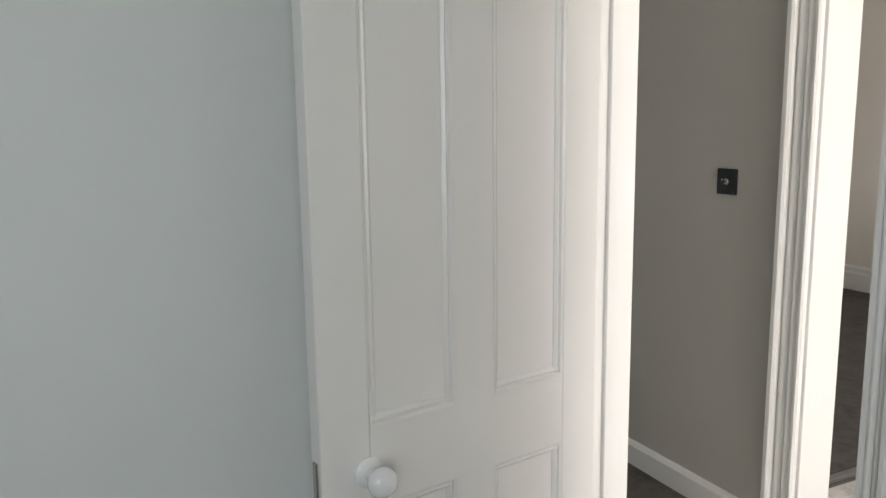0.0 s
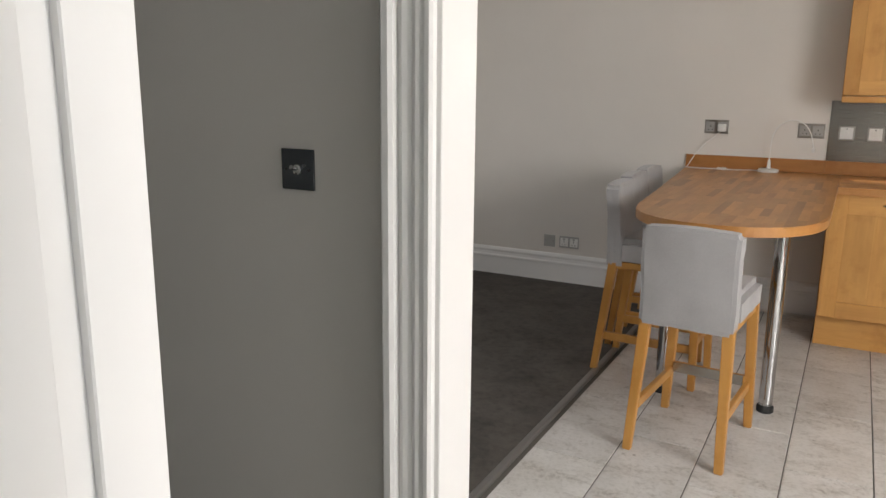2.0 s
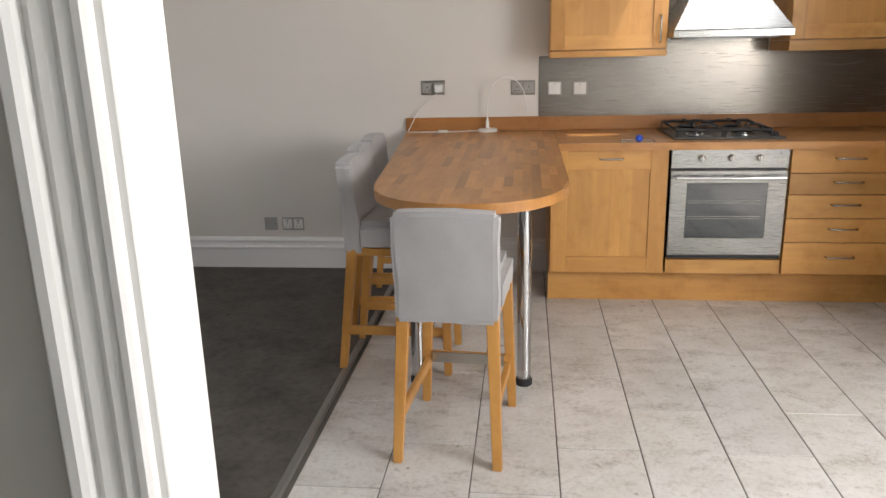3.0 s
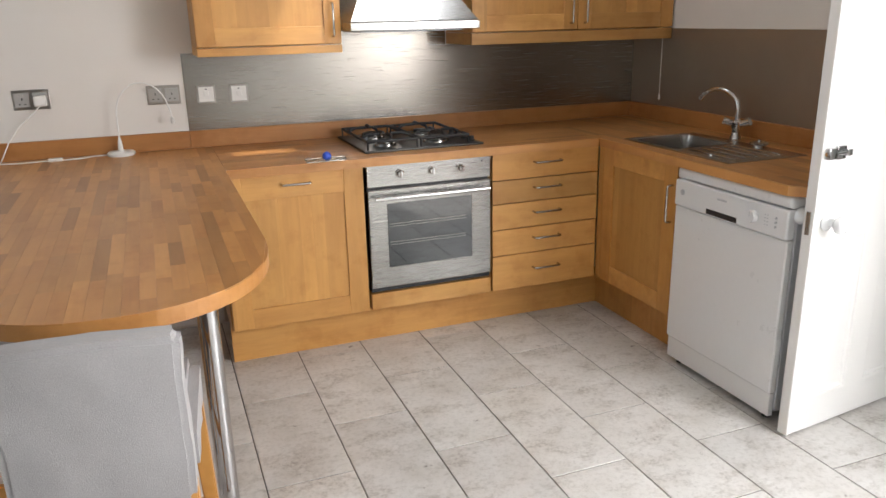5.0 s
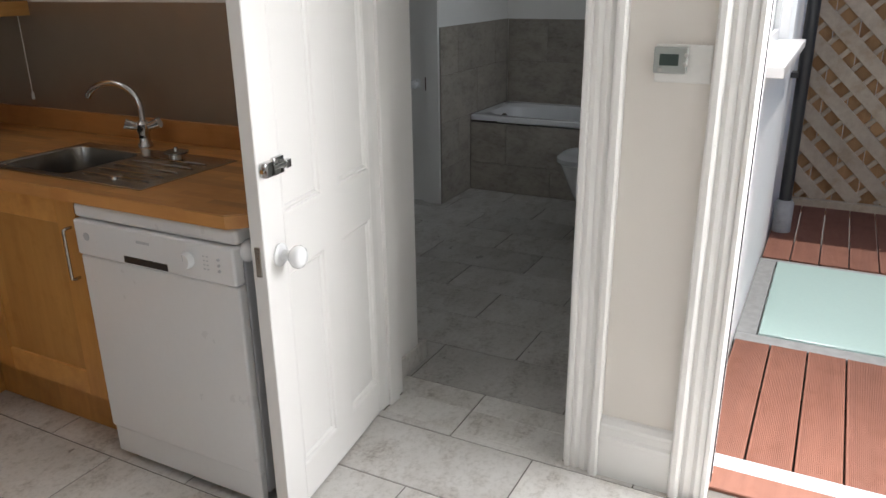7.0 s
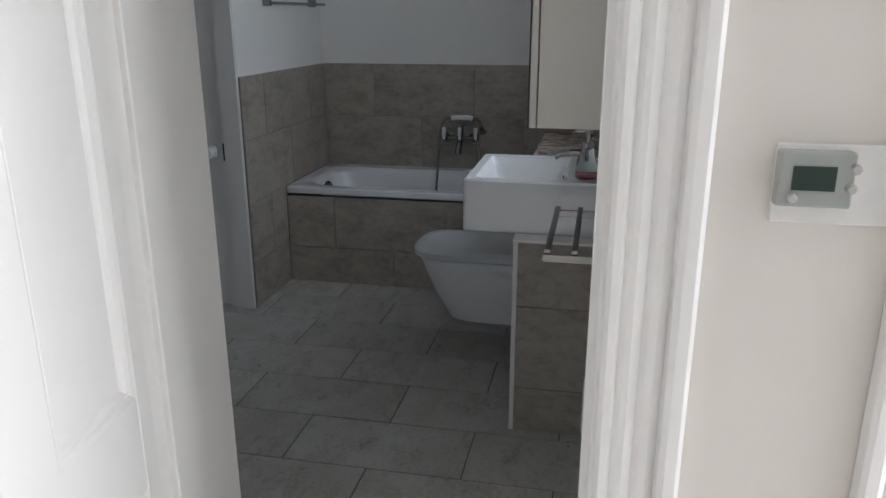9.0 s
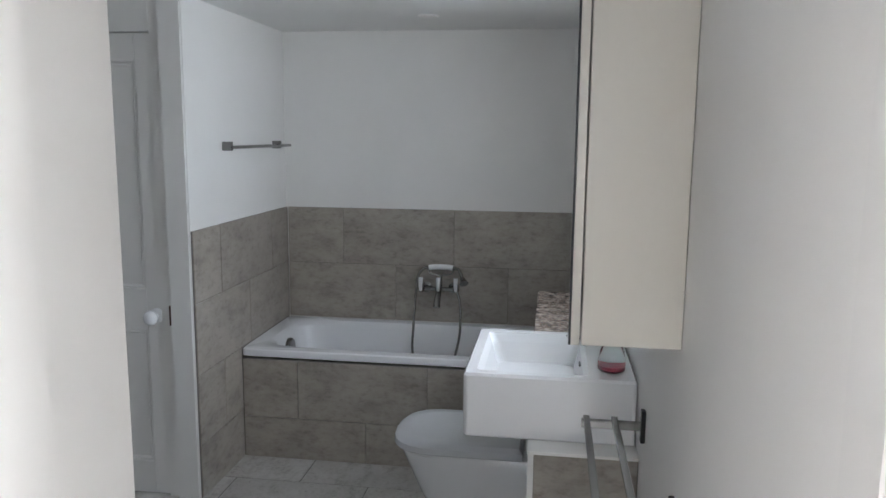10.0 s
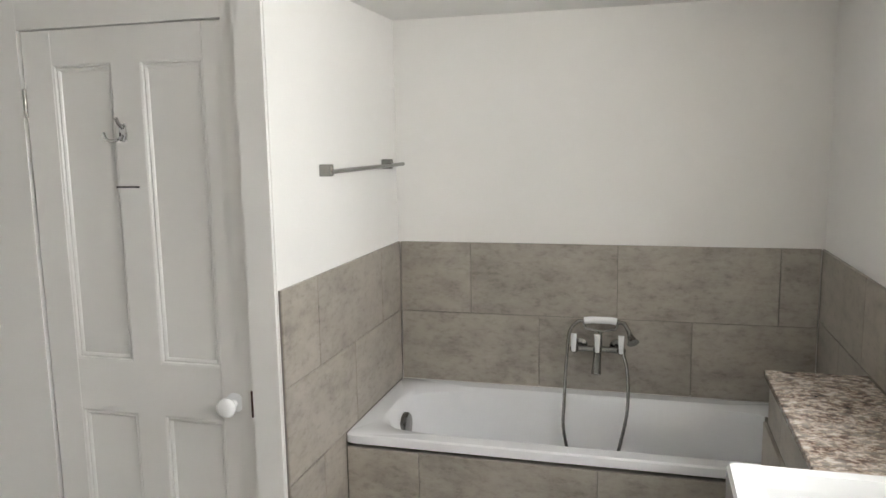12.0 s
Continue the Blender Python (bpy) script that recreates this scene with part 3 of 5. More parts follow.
panel_door("door_3", 0.752, 1.955, 0.040, pose(5.208, 4.84, 0.006, 0, 0, 90), "closed white four-panelled cupboard door with a china knob", upper=(0.905, 1.85), lower=(0.14, 0.735), stile=0.11, knob_z=0.80).matrix_world = pose(5.208, 5.592, 0.006, 0, 0, -90)


# ---- kitchen ----
def ring_frame(outer, inner, place, depth, bev=0.002):
    """A flat frame with one opening: outer and inner are (u0, u1, v0, v1); place(u, v, d) gives the point."""
    bm = bmesh.new()

    def loop(r, d):
        return [bm.verts.new(place(u, v, d)) for u, v in ((r[0], r[2]), (r[1], r[2]), (r[1], r[3]), (r[0], r[3]))]

    shrink = lambda r, e: (r[0] + e, r[1] - e, r[2] + e, r[3] - e)
    ls = [loop(outer, 0), loop(outer, depth - bev), loop(shrink(outer, bev), depth), loop(shrink(inner, -bev), depth), loop(inner, depth - bev), loop(inner, 0)]
    for a, b in zip(ls, ls[1:] + ls[:1]):
        for k in range(4):
            bm.faces.new((a[k], a[(k + 1) % 4], b[(k + 1) % 4], b[k]))
    bmesh.ops.recalc_face_normals(bm, faces=bm.faces)
    return bm



def bar_handle(parent, p0, p1, out, name="handle", r=0.005, rise=0.028):
    """A bow handle of thin rod from p0 to p1, standing off along out."""
    p0, p1, out = Vector(p0), Vector(p1), Vector(out)
    a = (p1 - p0).normalized() * 0.008
    pts = [p0, p0 + out * rise * 0.7, p0 + out * rise * 0.95 + a * 0.5, p0 + out * rise + a * 1.5, p1 + out * rise - a * 1.5, p1 + out * rise * 0.95 - a * 0.5, p1 + out * rise * 0.7, p1]
    return part(name, tube(pts, r, 10), SATIN, parent, "satin nickel bow handle", True)


def shaker_door(parent, o, u, n, w, h, rail=0.09, planks=3, name="door", top_rail=None):
    """A framed cupboard door with a planked, recessed panel; o its lower corner, u along, n outwards."""
    o, u, n = Vector(o), Vector(u), Vector(n)
    top_rail = top_rail or rail

    def slab(x0, x1, z0, z1, d0, d1, bev, bm=None):
        bm = bm or bmesh.new()
        ps = [o + u * x + n * d for x, d in ((x0, d0), (x1, d1))]
        return box(min(ps[0].x, ps[1].x), max(ps[0].x, ps[1].x), min(ps[0].y, ps[1].y), max(ps[0].y, ps[1].y), o.z + z0, o.z + z1, bev, 1, bm)

    bm = slab(0, rail, 0, h, 0, 0.020, 0.0015)
    d = part(name, bm, MAPLE, parent)
    part("stile", slab(w - rail, w, 0, h, 0, 0.020, 0.0015), MAPLE, d)
    part("rail", slab(rail, w - rail, 0, rail, 0, 0.0195, 0.0015), MAPLE_H, d)
    part("rail", slab(rail, w - rail, h - top_rail, h, 0, 0.0195, 0.0015), MAPLE_H, d)
    step = (w - 2 * rail) / planks
    for i in range(planks):
        part("panel_board", slab(rail + i * step, rail + (i + 1) * step, rail, h - top_rail, 0.004, 0.0125, 0.0006), MAPLE, d)
    return d


FY = 4.985    # face of the base cabinets, before the doors
# cabinet beside the peninsula
c = thing("base_cabinet", "honey maple base cabinet with framed door under the worktop", "cabinet", "kitchen base cabinets")
part("body", box(0.372, 0.992, FY + 0.014, 5.58, 0.19, 0.868, 0.001, 1), MAPLE, c)
shaker_door(c, (0.378, FY, 0.197), (1, 0, 0), (0, -1, 0), 0.605, 0.672, 0.088, 3, top_rail=0.105)
bar_handle(c, (0.63, FY - 0.020, 0.822), (0.75, FY - 0.020, 0.822), (0, -1, 0))
# oven housing and oven
c = thing("oven_housing", "maple housing strip beneath the built-in oven", "cabinet", "kitchen base cabinets")
part("body", box(0.993, 1.592, FY + 0.03, 5.58, 0.19, 0.276, 0.001, 1), MAPLE, c)
part("front_strip", box(0.996, 1.590, FY - 0.018, FY + 0.029, 0.196, 0.272, 0.0015, 1), MAPLE_H, c)
o = thing("oven", "built-in stainless steel oven with dark glass door", "oven")
part("body", box(1.0, 1.586, FY + 0.004, 5.50, 0.28, 0.866), BLACK, o)
part("control_panel", box(0.999, 1.588, FY - 0.020, FY + 0.003, 0.768, 0.866, 0.002, 2), STEEL, o)
for kx in (1.150, 1.300, 1.440):
    k = part("knob", spin([(0.019, 0), (0.019, 0.004), (0.015, 0.006), (0.014, 0.022), (0.012, 0.024), (0, 0.0245)], 20, (kx, FY - 0.020, 0.822), "-y"), SATIN, o, "round satin oven knob", True)
    part("grip", box(kx - 0.0035, kx + 0.0035, FY - 0.052, FY - 0.043, 0.806, 0.838, 0.001, 1), CHROME, k)
part("indicator", spin([(0.004, 0), (0.004, 0.002), (0, 0.002)], 10, (1.545, FY - 0.020, 0.845), "-y"), BLACK, o)
X0, X1, Z0, Z1 = 1.0, 1.587, 0.302, 0.756
wx0, wx1, wz0, wz1 = 1.085, 1.492, 0.395, 0.690
dr = part("door", ring_frame((X0, X1, Z0, Z1), (wx0, wx1, wz0, wz1), lambda u, v, d: (u, FY + 0.002 - d, v), 0.026), STEEL, o, "brushed steel oven door")
part("window", box(wx0 - 0.002, wx1 + 0.002, FY - 0.021, FY - 0.012, wz0 - 0.002, wz1 + 0.002), OVEN_GLASS, dr, "dark reflecting oven glass")
for z in (0.50, 0.585):
    bm = bmesh.new()
    for k in range(2):
        cyl((wx0 + 0.01, FY - 0.0215, z + k * 0.012), (wx1 - 0.03, FY - 0.0215, z + k * 0.012), 0.0013, seg=6, bm=bm)
    part("shelf_wire", bm, SATIN, dr)
bm = cyl((1.02, FY - 0.062, 0.722), (1.568, FY - 0.062, 0.722), 0.009, seg=14)
for x in (1.045, 1.545):
    cyl((x, FY - 0.024, 0.722), (x, FY - 0.062, 0.722), 0.006, seg=10, bm=bm)
part("door_handle", bm, CHROME, dr, "straight steel door bar", True)
part("drip_strip", box(1.0, 1.586, FY - 0.012, FY + 0.004, 0.280, 0.296), BLACK, o)
# drawers
c = thing("drawer_unit", "maple unit of five plain drawers with bow handles", "drawers", "kitchen base cabinets")
part("body", box(1.594, 2.19, FY + 0.014, 5.58, 0.19, 0.868, 0.001, 1), MAPLE, c)
for z0, z1 in ((0.742, 0.866), (0.628, 0.738), (0.502, 0.624), (0.372, 0.498), (0.196, 0.368)):
    d = part("drawer", box(1.600, 2.168, FY - 0.019, FY - 0.001, z0, z1, 0.0018, 2), MAPLE_H, c)
    bar_handle(d, (1.815, FY - 0.019, (z0 + z1) / 2 + 0.012), (1.955, FY - 0.019, (z0 + z1) / 2 + 0.012), (0, -1, 0))
# corner unit under the sink
FX = 2.192
c = thing("sink_cabinet", "maple corner cabinet with framed door under the sink", "cabinet", "kitchen base cabinets")
part("body", box(FX, 2.74, 4.362, 4.98, 0.19, 0.72, 0.001, 1), MAPLE, c)
part("front_frame", box(FX, FX + 0.018, 4.362, 4.98, 0.721, 0.868, 0.001, 1), MAPLE, c)
part("corner_post", box(FX - 0.018, FX, 4.93, 4.966, 0.19, 0.866, 0.001, 1), MAPLE, c)
shaker_door(c, (FX, 4.925, 0.197), (0, -1, 0), (-1, 0, 0), 0.555, 0.672, 0.085, 1)
bar_handle(c, (FX - 0.020, 4.395, 0.62), (FX - 0.020, 4.395, 0.78), (-1, 0, 0))
# plinths
p = tagged(link_mesh("plinth", box(0.372, 2.29, 5.09, 5.11, 0, 0.189, 0.001, 1), MAPLE_H), "maple plinth board below the hob run", "plinth")
p = tagged(link_mesh("plinth", box(2.262, 2.282, 4.362, 5.089, 0, 0.189, 0.001, 1), MAPLE), "maple plinth board below the sink run", "plinth")


def stave_top(name, label, outlines, strips, along, z0, z1):
    """A block worktop: a body under many glued staves. strips gives for a cross position the ranges along that are covered."""
    t = thing(name, label, "worktop")
    mat = BLOCK if along == "y" else BLOCK_X
    bm = bmesh.new()
    for ol in outlines:
        prism(ol, z0, z1 - 0.004, bm)
    part("core", bm, mat, t)
    bm = bmesh.new()
    pts = [p[0 if along == "y" else 1] for ol in outlines for p in ol]
    lo, hi = min(pts), max(pts)
    n = round((hi - lo) / 0.036)
    wd = (hi - lo) / n
    for i in range(n):
        a, b = lo + i * wd, lo + (i + 1) * wd
        sa, sb = strips(a + 1e-4), strips(b - 1e-4)
        if len(sa) != len(sb):
            sa = sb = max(sa, sb, key=len)
        for ra, rb in zip(sa, sb):
            start_at, end_at = max(ra[0], rb[0]), min(ra[1], rb[1])
            cuts = [None]
            pos = min(ra[0], rb[0]) + random.uniform(0.06, 0.30)
            while pos < end_at - 0.08:
                if pos > start_at + 0.05:
                    cuts.append(pos)
                pos += random.uniform(0.16, 0.40)
            cuts.append("end")
            for c0, c1 in zip(cuts, cuts[1:]):
                A0, B0 = (ra[0], rb[0]) if c0 is None else (c0, c0)
                A1, B1 = (ra[1], rb[1]) if c1 == "end" else (c1, c1)
                g = 0.0002
                q = [(a + g, A0 + g), (b - g, B0 + g), (b - g, B1 - g), (a + g, A1 - g)]
                if along == "x":
                    q = [(y, x) for x, y in q][::-1]
                vs = [bm.verts.new((x, y, z1)) for x, y in q] + [bm.verts.new((x, y, z1 - 0.0045)) for x, y in q]
                bm.faces.new(vs[:4])
                for k in range(4):
                    bm.faces.new((vs[k], vs[4 + k], vs[4 + (k + 1) % 4], vs[(k + 1) % 4]))
    bmesh.ops.recalc_face_normals(bm, faces=bm.faces)
    tagged(part("stave", bm, mat, t, "glued hardwood staves of mixed tone"), kind="stuff")
    return t


BLOCK_X = wood("oiled_block_worktop_run", (0.62, 0.305, 0.100), (0.43, 0.185, 0.052), (0.10, 1, 1), 0.36, 0.26, 4.0, 0.10)
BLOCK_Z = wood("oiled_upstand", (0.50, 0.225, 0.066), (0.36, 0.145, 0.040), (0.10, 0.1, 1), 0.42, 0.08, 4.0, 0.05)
PX0, PX1, PC = -0.345, 0.410, 3.90
PXW = -0.485                 # where the slanting outer edge meets the wall


def pen_front(x):
    """The front of the peninsula: a rounded end, and an outer edge that slants out towards the wall."""
    if x < PX0:
        return PC + (PX0 - x) / (PX0 - PXW) * (HY - 0.03 - PC)
    u = min(1, abs((x - (PX0 + PX1) / 2) / ((PX1 - PX0) / 2 + 0.0005)))
    return PC - 0.485 * (1 - u ** 2.3) ** (1 / 2.3)


xs = [PX0 + (PX1 - PX0) * 0.5 * (1 - math.cos(math.pi * k / 40)) for k in range(41)]
stave_top("peninsula_worktop", "rounded oiled block worktop of the breakfast peninsula", [[(PXW, HY - 0.001)] + [(x, pen_front(x)) for x in xs] + [(PX1, HY - 0.001)]], lambda x: [(pen_front(x), HY - 0.022)], "y", 0.869, 0.907)
stave_top("worktop", "oiled block worktop along the hob wall", [[(0.412, 4.93), (2.146, 4.93), (2.146, HY - 0.001), (0.412, HY - 0.001)]], lambda y: [(0.412, 2.146)], "x", 0.869, 0.907)
SINK = (2.225, 2.625, 4.14, 4.845)
HOLE = (2.256, 2.569, 4.496, 4.819)


def sink_strips(x):
    front = 3.760 - 0.045 * (x - 2.148) / 0.042 if x < 2.19 else 3.715 + (x - 2.19) * 0.115
    return [(front, HOLE[2]), (HOLE[3], HY - 0.022)] if HOLE[0] < x < HOLE[1] else [(front, HY - 0.022)]


stave_top("sink_worktop", "oiled block worktop around the inset sink",
          [[(2.148, 3.760), (2.19, 3.715), (HX - 0.001, 3.783), (HX - 0.001, HOLE[2]), (2.148, HOLE[2])], [(2.148, HOLE[3]), (HX - 0.001, HOLE[3]), (HX - 0.001, HY - 0.001), (2.148, HY - 0.001)],
           [(2.148, HOLE[2]), (HOLE[0], HOLE[2]), (HOLE[0], HOLE[3]), (2.148, HOLE[3])], [(HOLE[1], HOLE[2]), (HX - 0.001, HOLE[2]), (HX - 0.001, HOLE[3]), (HOLE[1], HOLE[3])]], sink_strips, "y", 0.869, 0.907)
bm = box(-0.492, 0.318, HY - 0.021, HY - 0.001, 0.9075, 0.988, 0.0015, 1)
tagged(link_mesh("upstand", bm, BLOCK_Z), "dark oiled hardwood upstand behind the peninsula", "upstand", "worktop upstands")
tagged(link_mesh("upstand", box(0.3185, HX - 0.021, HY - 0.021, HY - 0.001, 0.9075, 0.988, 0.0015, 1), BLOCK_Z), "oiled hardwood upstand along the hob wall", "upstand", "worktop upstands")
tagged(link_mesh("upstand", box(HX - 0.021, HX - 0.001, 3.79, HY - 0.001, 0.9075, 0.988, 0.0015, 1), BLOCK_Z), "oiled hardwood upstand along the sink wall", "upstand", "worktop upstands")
tagged(link_mesh("splashback", box(0.318, HX - 0.001, HY - 0.006, HY - 0.001, 0.9885, 1.34), SPLASH), "brushed stainless steel splashback behind the hob", "splashback")
tagged(link_mesh("splashback", box(0.998, 1.622, HY - 0.006, HY - 0.001, 1.3405, 1.70), SPLASH), "brushed stainless steel sheet below the extractor hood", "splashback")
tagged(link_mesh("splashback", box(HX - 0.006, HX - 0.001, 3.79, HY - 0.007, 0.9885, 1.395), STEEL_Y), "brushed steel splashback behind the sink, brown shade put in its colour", "splashback")

# peninsula legs
for lx in (0.240, -0.215):
    g = thing("table_leg", "polished chrome tube leg under the peninsula", "table leg", "peninsula legs", (lx, 3.955, 0))
    part("tube", cyl((0, 0, 0.035), (0, 0, 0.866), 0.030, seg=28), CHROME, g, "", True)
    part("foot", spin([(0.032, 0), (0.036, 0.004), (0.036, 0.026), (0.030, 0.034), (0.030, 0.045), (0, 0.045)], 24), RUBBER, g, "black plastic levelling foot", True)
    part("flange", spin([(0.045, 0.862), (0.045, 0.8685), (0, 0.8685)], 24), CHROME, g)


def wall_cabinet(x0, x1, doors, label, yf=5.272, zb=1.345, zd=1.405, zt=2.02):
    c = thing("wall_cabinet", label, "wall cabinet", "kitchen wall cabinets")
    part("body", box(x0, x1, yf, HY - 0.007, zd - 0.004, zt, 0.001, 1), MAPLE, c)
    bm = box(x0, x1, yf - 0.018, yf, zb, zd - 0.006, 0.002, 1)
    box(x0, x0 + 0.018, yf, HY - 0.008, zb, zd - 0.006, 0.001, 1, bm)
    part("pelmet", bm, MAPLE_H, c)
    w = (x1 - x0) / doors
    for i in range(doors):
        d = shaker_door(c, (x0 + i * w + 0.002, yf, zd), (1, 0, 0), (0, -1, 0), w - 0.004, zt - zd, 0.075, 2)
        hx = x0 + (i + 1) * w - 0.040 if i == 0 else x0 + i * w + 0.040
        bar_handle(d, (hx, yf - 0.020, zd + 0.03), (hx, yf - 0.020, zd + 0.17), (0, -1, 0))
    return c


wall_cabinet(0.372, 0.995, 1, "honey maple wall cabinet with one framed door", zb=1.335, zd=1.375)
wall_cabinet(1.625, 2.772, 2, "honey maple wall cabinet with two framed doors")
# extractor hood
h = thing("extractor_hood", "stainless steel pyramid extractor hood above the hob", "extractor hood")
part("rim", box(0.998, 1.600, 5.10, HY - 0.007, 1.425, 1.462, 0.003, 2), STEEL, h)
bm = bmesh.new()
lo = [bm.verts.new(p) for p in ((1.002, 5.104, 1.4625), (1.596, 5.104, 1.4625), (1.596, HY - 0.008, 1.4625), (1.002, HY - 0.008, 1.4625))]
hi = [bm.verts.new(p) for p in ((1.17, 5.34, 1.74), (1.43, 5.34, 1.74), (1.43, HY - 0.008, 1.74), (1.17, HY - 0.008, 1.74))]
bm.faces.new(hi)
bm.faces.new(lo[::-1])
for k in range(4):
    bm.faces.new((lo[k], lo[(k + 1) % 4], hi[(k + 1) % 4], hi[k]))
bmesh.ops.bevel(bm, geom=list(bm.edges), offset=0.003, segments=2, affect="EDGES")
part("canopy", bm, STEEL, h)
part("chimney", box(1.175, 1.425, 5.345, HY - 0.008, 1.742, CZ, 0.002, 1), STEEL, h)
part("filter", box(1.06, 1.54, 5.17, 5.50, 1.418, 1.4245), GREY_GOODS, h, "grey mesh filter under the hood")

# hob
h = thing("gas_hob", "four-burner gas hob in steel with black pan supports", "hob")
part("tray", prism([(1.015, 5.03), (1.585, 5.03), (1.585, 5.545), (1.015, 5.545)], 0.9075, 0.918, None, 0.004, 2), HOB_STEEL, h)
for bx, by, r in ((1.15, 5.17, 0.036), (1.15, 5.40, 0.048), (1.40, 5.17, 0.048), (1.40, 5.40, 0.036)):
    b = part("burner", spin([(r + 0.014, 0.918), (r + 0.012, 0.926), (r, 0.928), (r, 0.934), (r - 0.006, 0.938), (0, 0.939)], 24, (bx, by, 0)), DARK_CHROME, h, "", True)
    part("cap", spin([(r - 0.004, 0.9392), (r - 0.004, 0.944), (r - 0.010, 0.947), (0, 0.947)], 24, (bx, by, 0)), CAST, b)
for x0, x1 in ((1.035, 1.268), (1.285, 1.518)):
    bm = bmesh.new()
    y0, y1, z = 5.055, 5.520, 0.955
    for p in (((x0, y0), (x1, y0)), ((x1, y0), (x1, y1)), ((x1, y1), (x0, y1)), ((x0, y1), (x0, y0))):
        tube([(*p[0], z), (*p[1], z)], 0.0065, 8, bm)
    for cy in (5.17, 5.40):
        cx = (x0 + x1) / 2
        for dx, dy in ((1, 0), (-1, 0), (0, 1), (0, -1)):
            ex, ey = (x1 if dx > 0 else x0 if dx < 0 else cx), cy + dy * 0.115
            tube([(ex, ey, z), (ex - dx * 0.035, ey - dy * 0.03, z + 0.016), (cx + dx * 0.028, cy + dy * 0.028, z + 0.016)], 0.0065, 8, bm)
    for x in (x0, x1):
        for y in (y0, y1):
            tube([(x, y, z), (x, y, 0.9185)], 0.0045, 8, bm)
    part("pan_support", bm, CAST, h, "", True)
for k in range(4):
    part("knob", spin([(0.016, 0.9182), (0.016, 0.922), (0.013, 0.924), (0.012, 0.940), (0, 0.941)], 16, (1.552, 5.10 + 0.085 * k, 0)), BLACK, h, "black hob knob", True)

# inset sink
s = thing("sink", "inset stainless steel sink with ribbed drainer", "sink")
x0, x1, y0, y1 = SINK
bx0, bx1, by0, by1 = x0 + 0.035, x1 - 0.06, 4.50, y1 - 0.030
Z = 0.909
part("rim", ring_frame((x0, x1, y0, y1), (bx0, bx1, by0, by1), lambda u, v, d: (u, v, 0.9075 + d), 0.0045), SATIN, s)


def rounded(x0, x1, y0, y1, r, z, n=7):
    pts = []
    for cx, cy, a0 in ((x1 - r, y1 - r, 0), (x0 + r, y1 - r, 90), (x0 + r, y0 + r, 180), (x1 - r, y0 + r, 270)):
        for k in range(n):
            a = radians(a0 + 90 * k / (n - 1))
            pts.append((cx + r * math.cos(a), cy + r * math.sin(a), z))
    return pts


def loft(rings, bm=None, cap_last=True, cap_first=False):
    bm = bm or bmesh.new()
    vs = [[bm.verts.new(p) for p in r] for r in rings]
    for a, b in zip(vs, vs[1:]):
        for k in range(len(a)):
            bm.faces.new((a[k], a[(k + 1) % len(a)], b[(k + 1) % len(a)], b[k]))
    if cap_last:
        bm.faces.new(vs[-1])
    if cap_first:
        bm.faces.new(vs[0][::-1])
    bmesh.ops.recalc_face_normals(bm, faces=bm.faces)
    return bm


bm = loft([rounded(bx0 - 0.004, bx1 + 0.004, by0 - 0.004, by1 + 0.004, 0.05, Z + 0.0035), rounded(bx0, bx1, by0, by1, 0.05, Z), rounded(bx0 + 0.012, bx1 - 0.012, by0 + 0.012, by1 - 0.012, 0.05, Z - 0.14), rounded(bx0 + 0.04, bx1 - 0.04, by0 + 0.04, by1 - 0.04, 0.04, Z - 0.155)])
bmesh.ops.reverse_faces(bm, faces=bm.faces)
part("bowl", bm, SATIN, s, "deep steel sink bowl", True)
for k in range(5):
    yy = by0 - 0.045
    xx = bx0 + 0.03 + k * 0.058
    part("drainer_rib", tube([(xx, yy, Z + 0.003), (xx, yy - 0.02, Z + 0.0055), (xx, y0 + 0.06, Z + 0.0055), (xx, y0 + 0.04, Z + 0.003)], 0.004, 8), CHROME, s, "", True)
part("overflow", spin([(0.022, 0), (0.022, 0.004), (0.016, 0.006), (0, 0.006)], 18, (2.30, 4.32, Z + 0.003)), CHROME, s)
tagged(link_mesh("sink_strainer", spin([(0.020, 0), (0.026, 0.004), (0.024, 0.018), (0.040, 0.022), (0.041, 0.028), (0.030, 0.031), (0.008, 0.030), (0.006, 0.042), (0, 0.043)], 22, (2.545, 4.325, Z + 0.0035)), SATIN, smooth=True), "loose metal sink strainer plug on the drainer", "sink plug")
# mixer tap
t = thing("kitchen_tap", "chrome swan-neck mixer tap with two lever heads", "tap")
TX, TY = 2.665, 4.60
part("body", spin([(0.026, 0.9075), (0.026, 0.918), (0.020, 0.926), (0.019, 0.955), (0.024, 0.965), (0.024, 0.990), (0.015, 1.0), (0, 1.0)], 22, (TX, TY, 0)), CHROME, t, "", True)
pts = [(TX, TY, 0.985), (TX, TY, 1.045)] + [(TX - 0.025 * (1 - math.cos(a)), TY + 0.105 * (1 - math.cos(a)), 1.045 + 0.085 * math.sin(a)) for a in [math.pi * k / 16 for k in range(1, 15)]]
part("spout", tube(pts, 0.011, 12), CHROME, t, "", True)
for sx, sy in ((-0.038, 0.030), (0.020, -0.045)):
    k = part("tap_head", tube([(TX, TY, 0.978), (TX + sx * 0.7, TY + sy * 0.7, 0.985), (TX + sx * 1.25, TY + sy * 1.25, 0.995)], 0.016, 12, None, lambda f: 0.7 + 0.5 * f), CHROME, t, "", True)

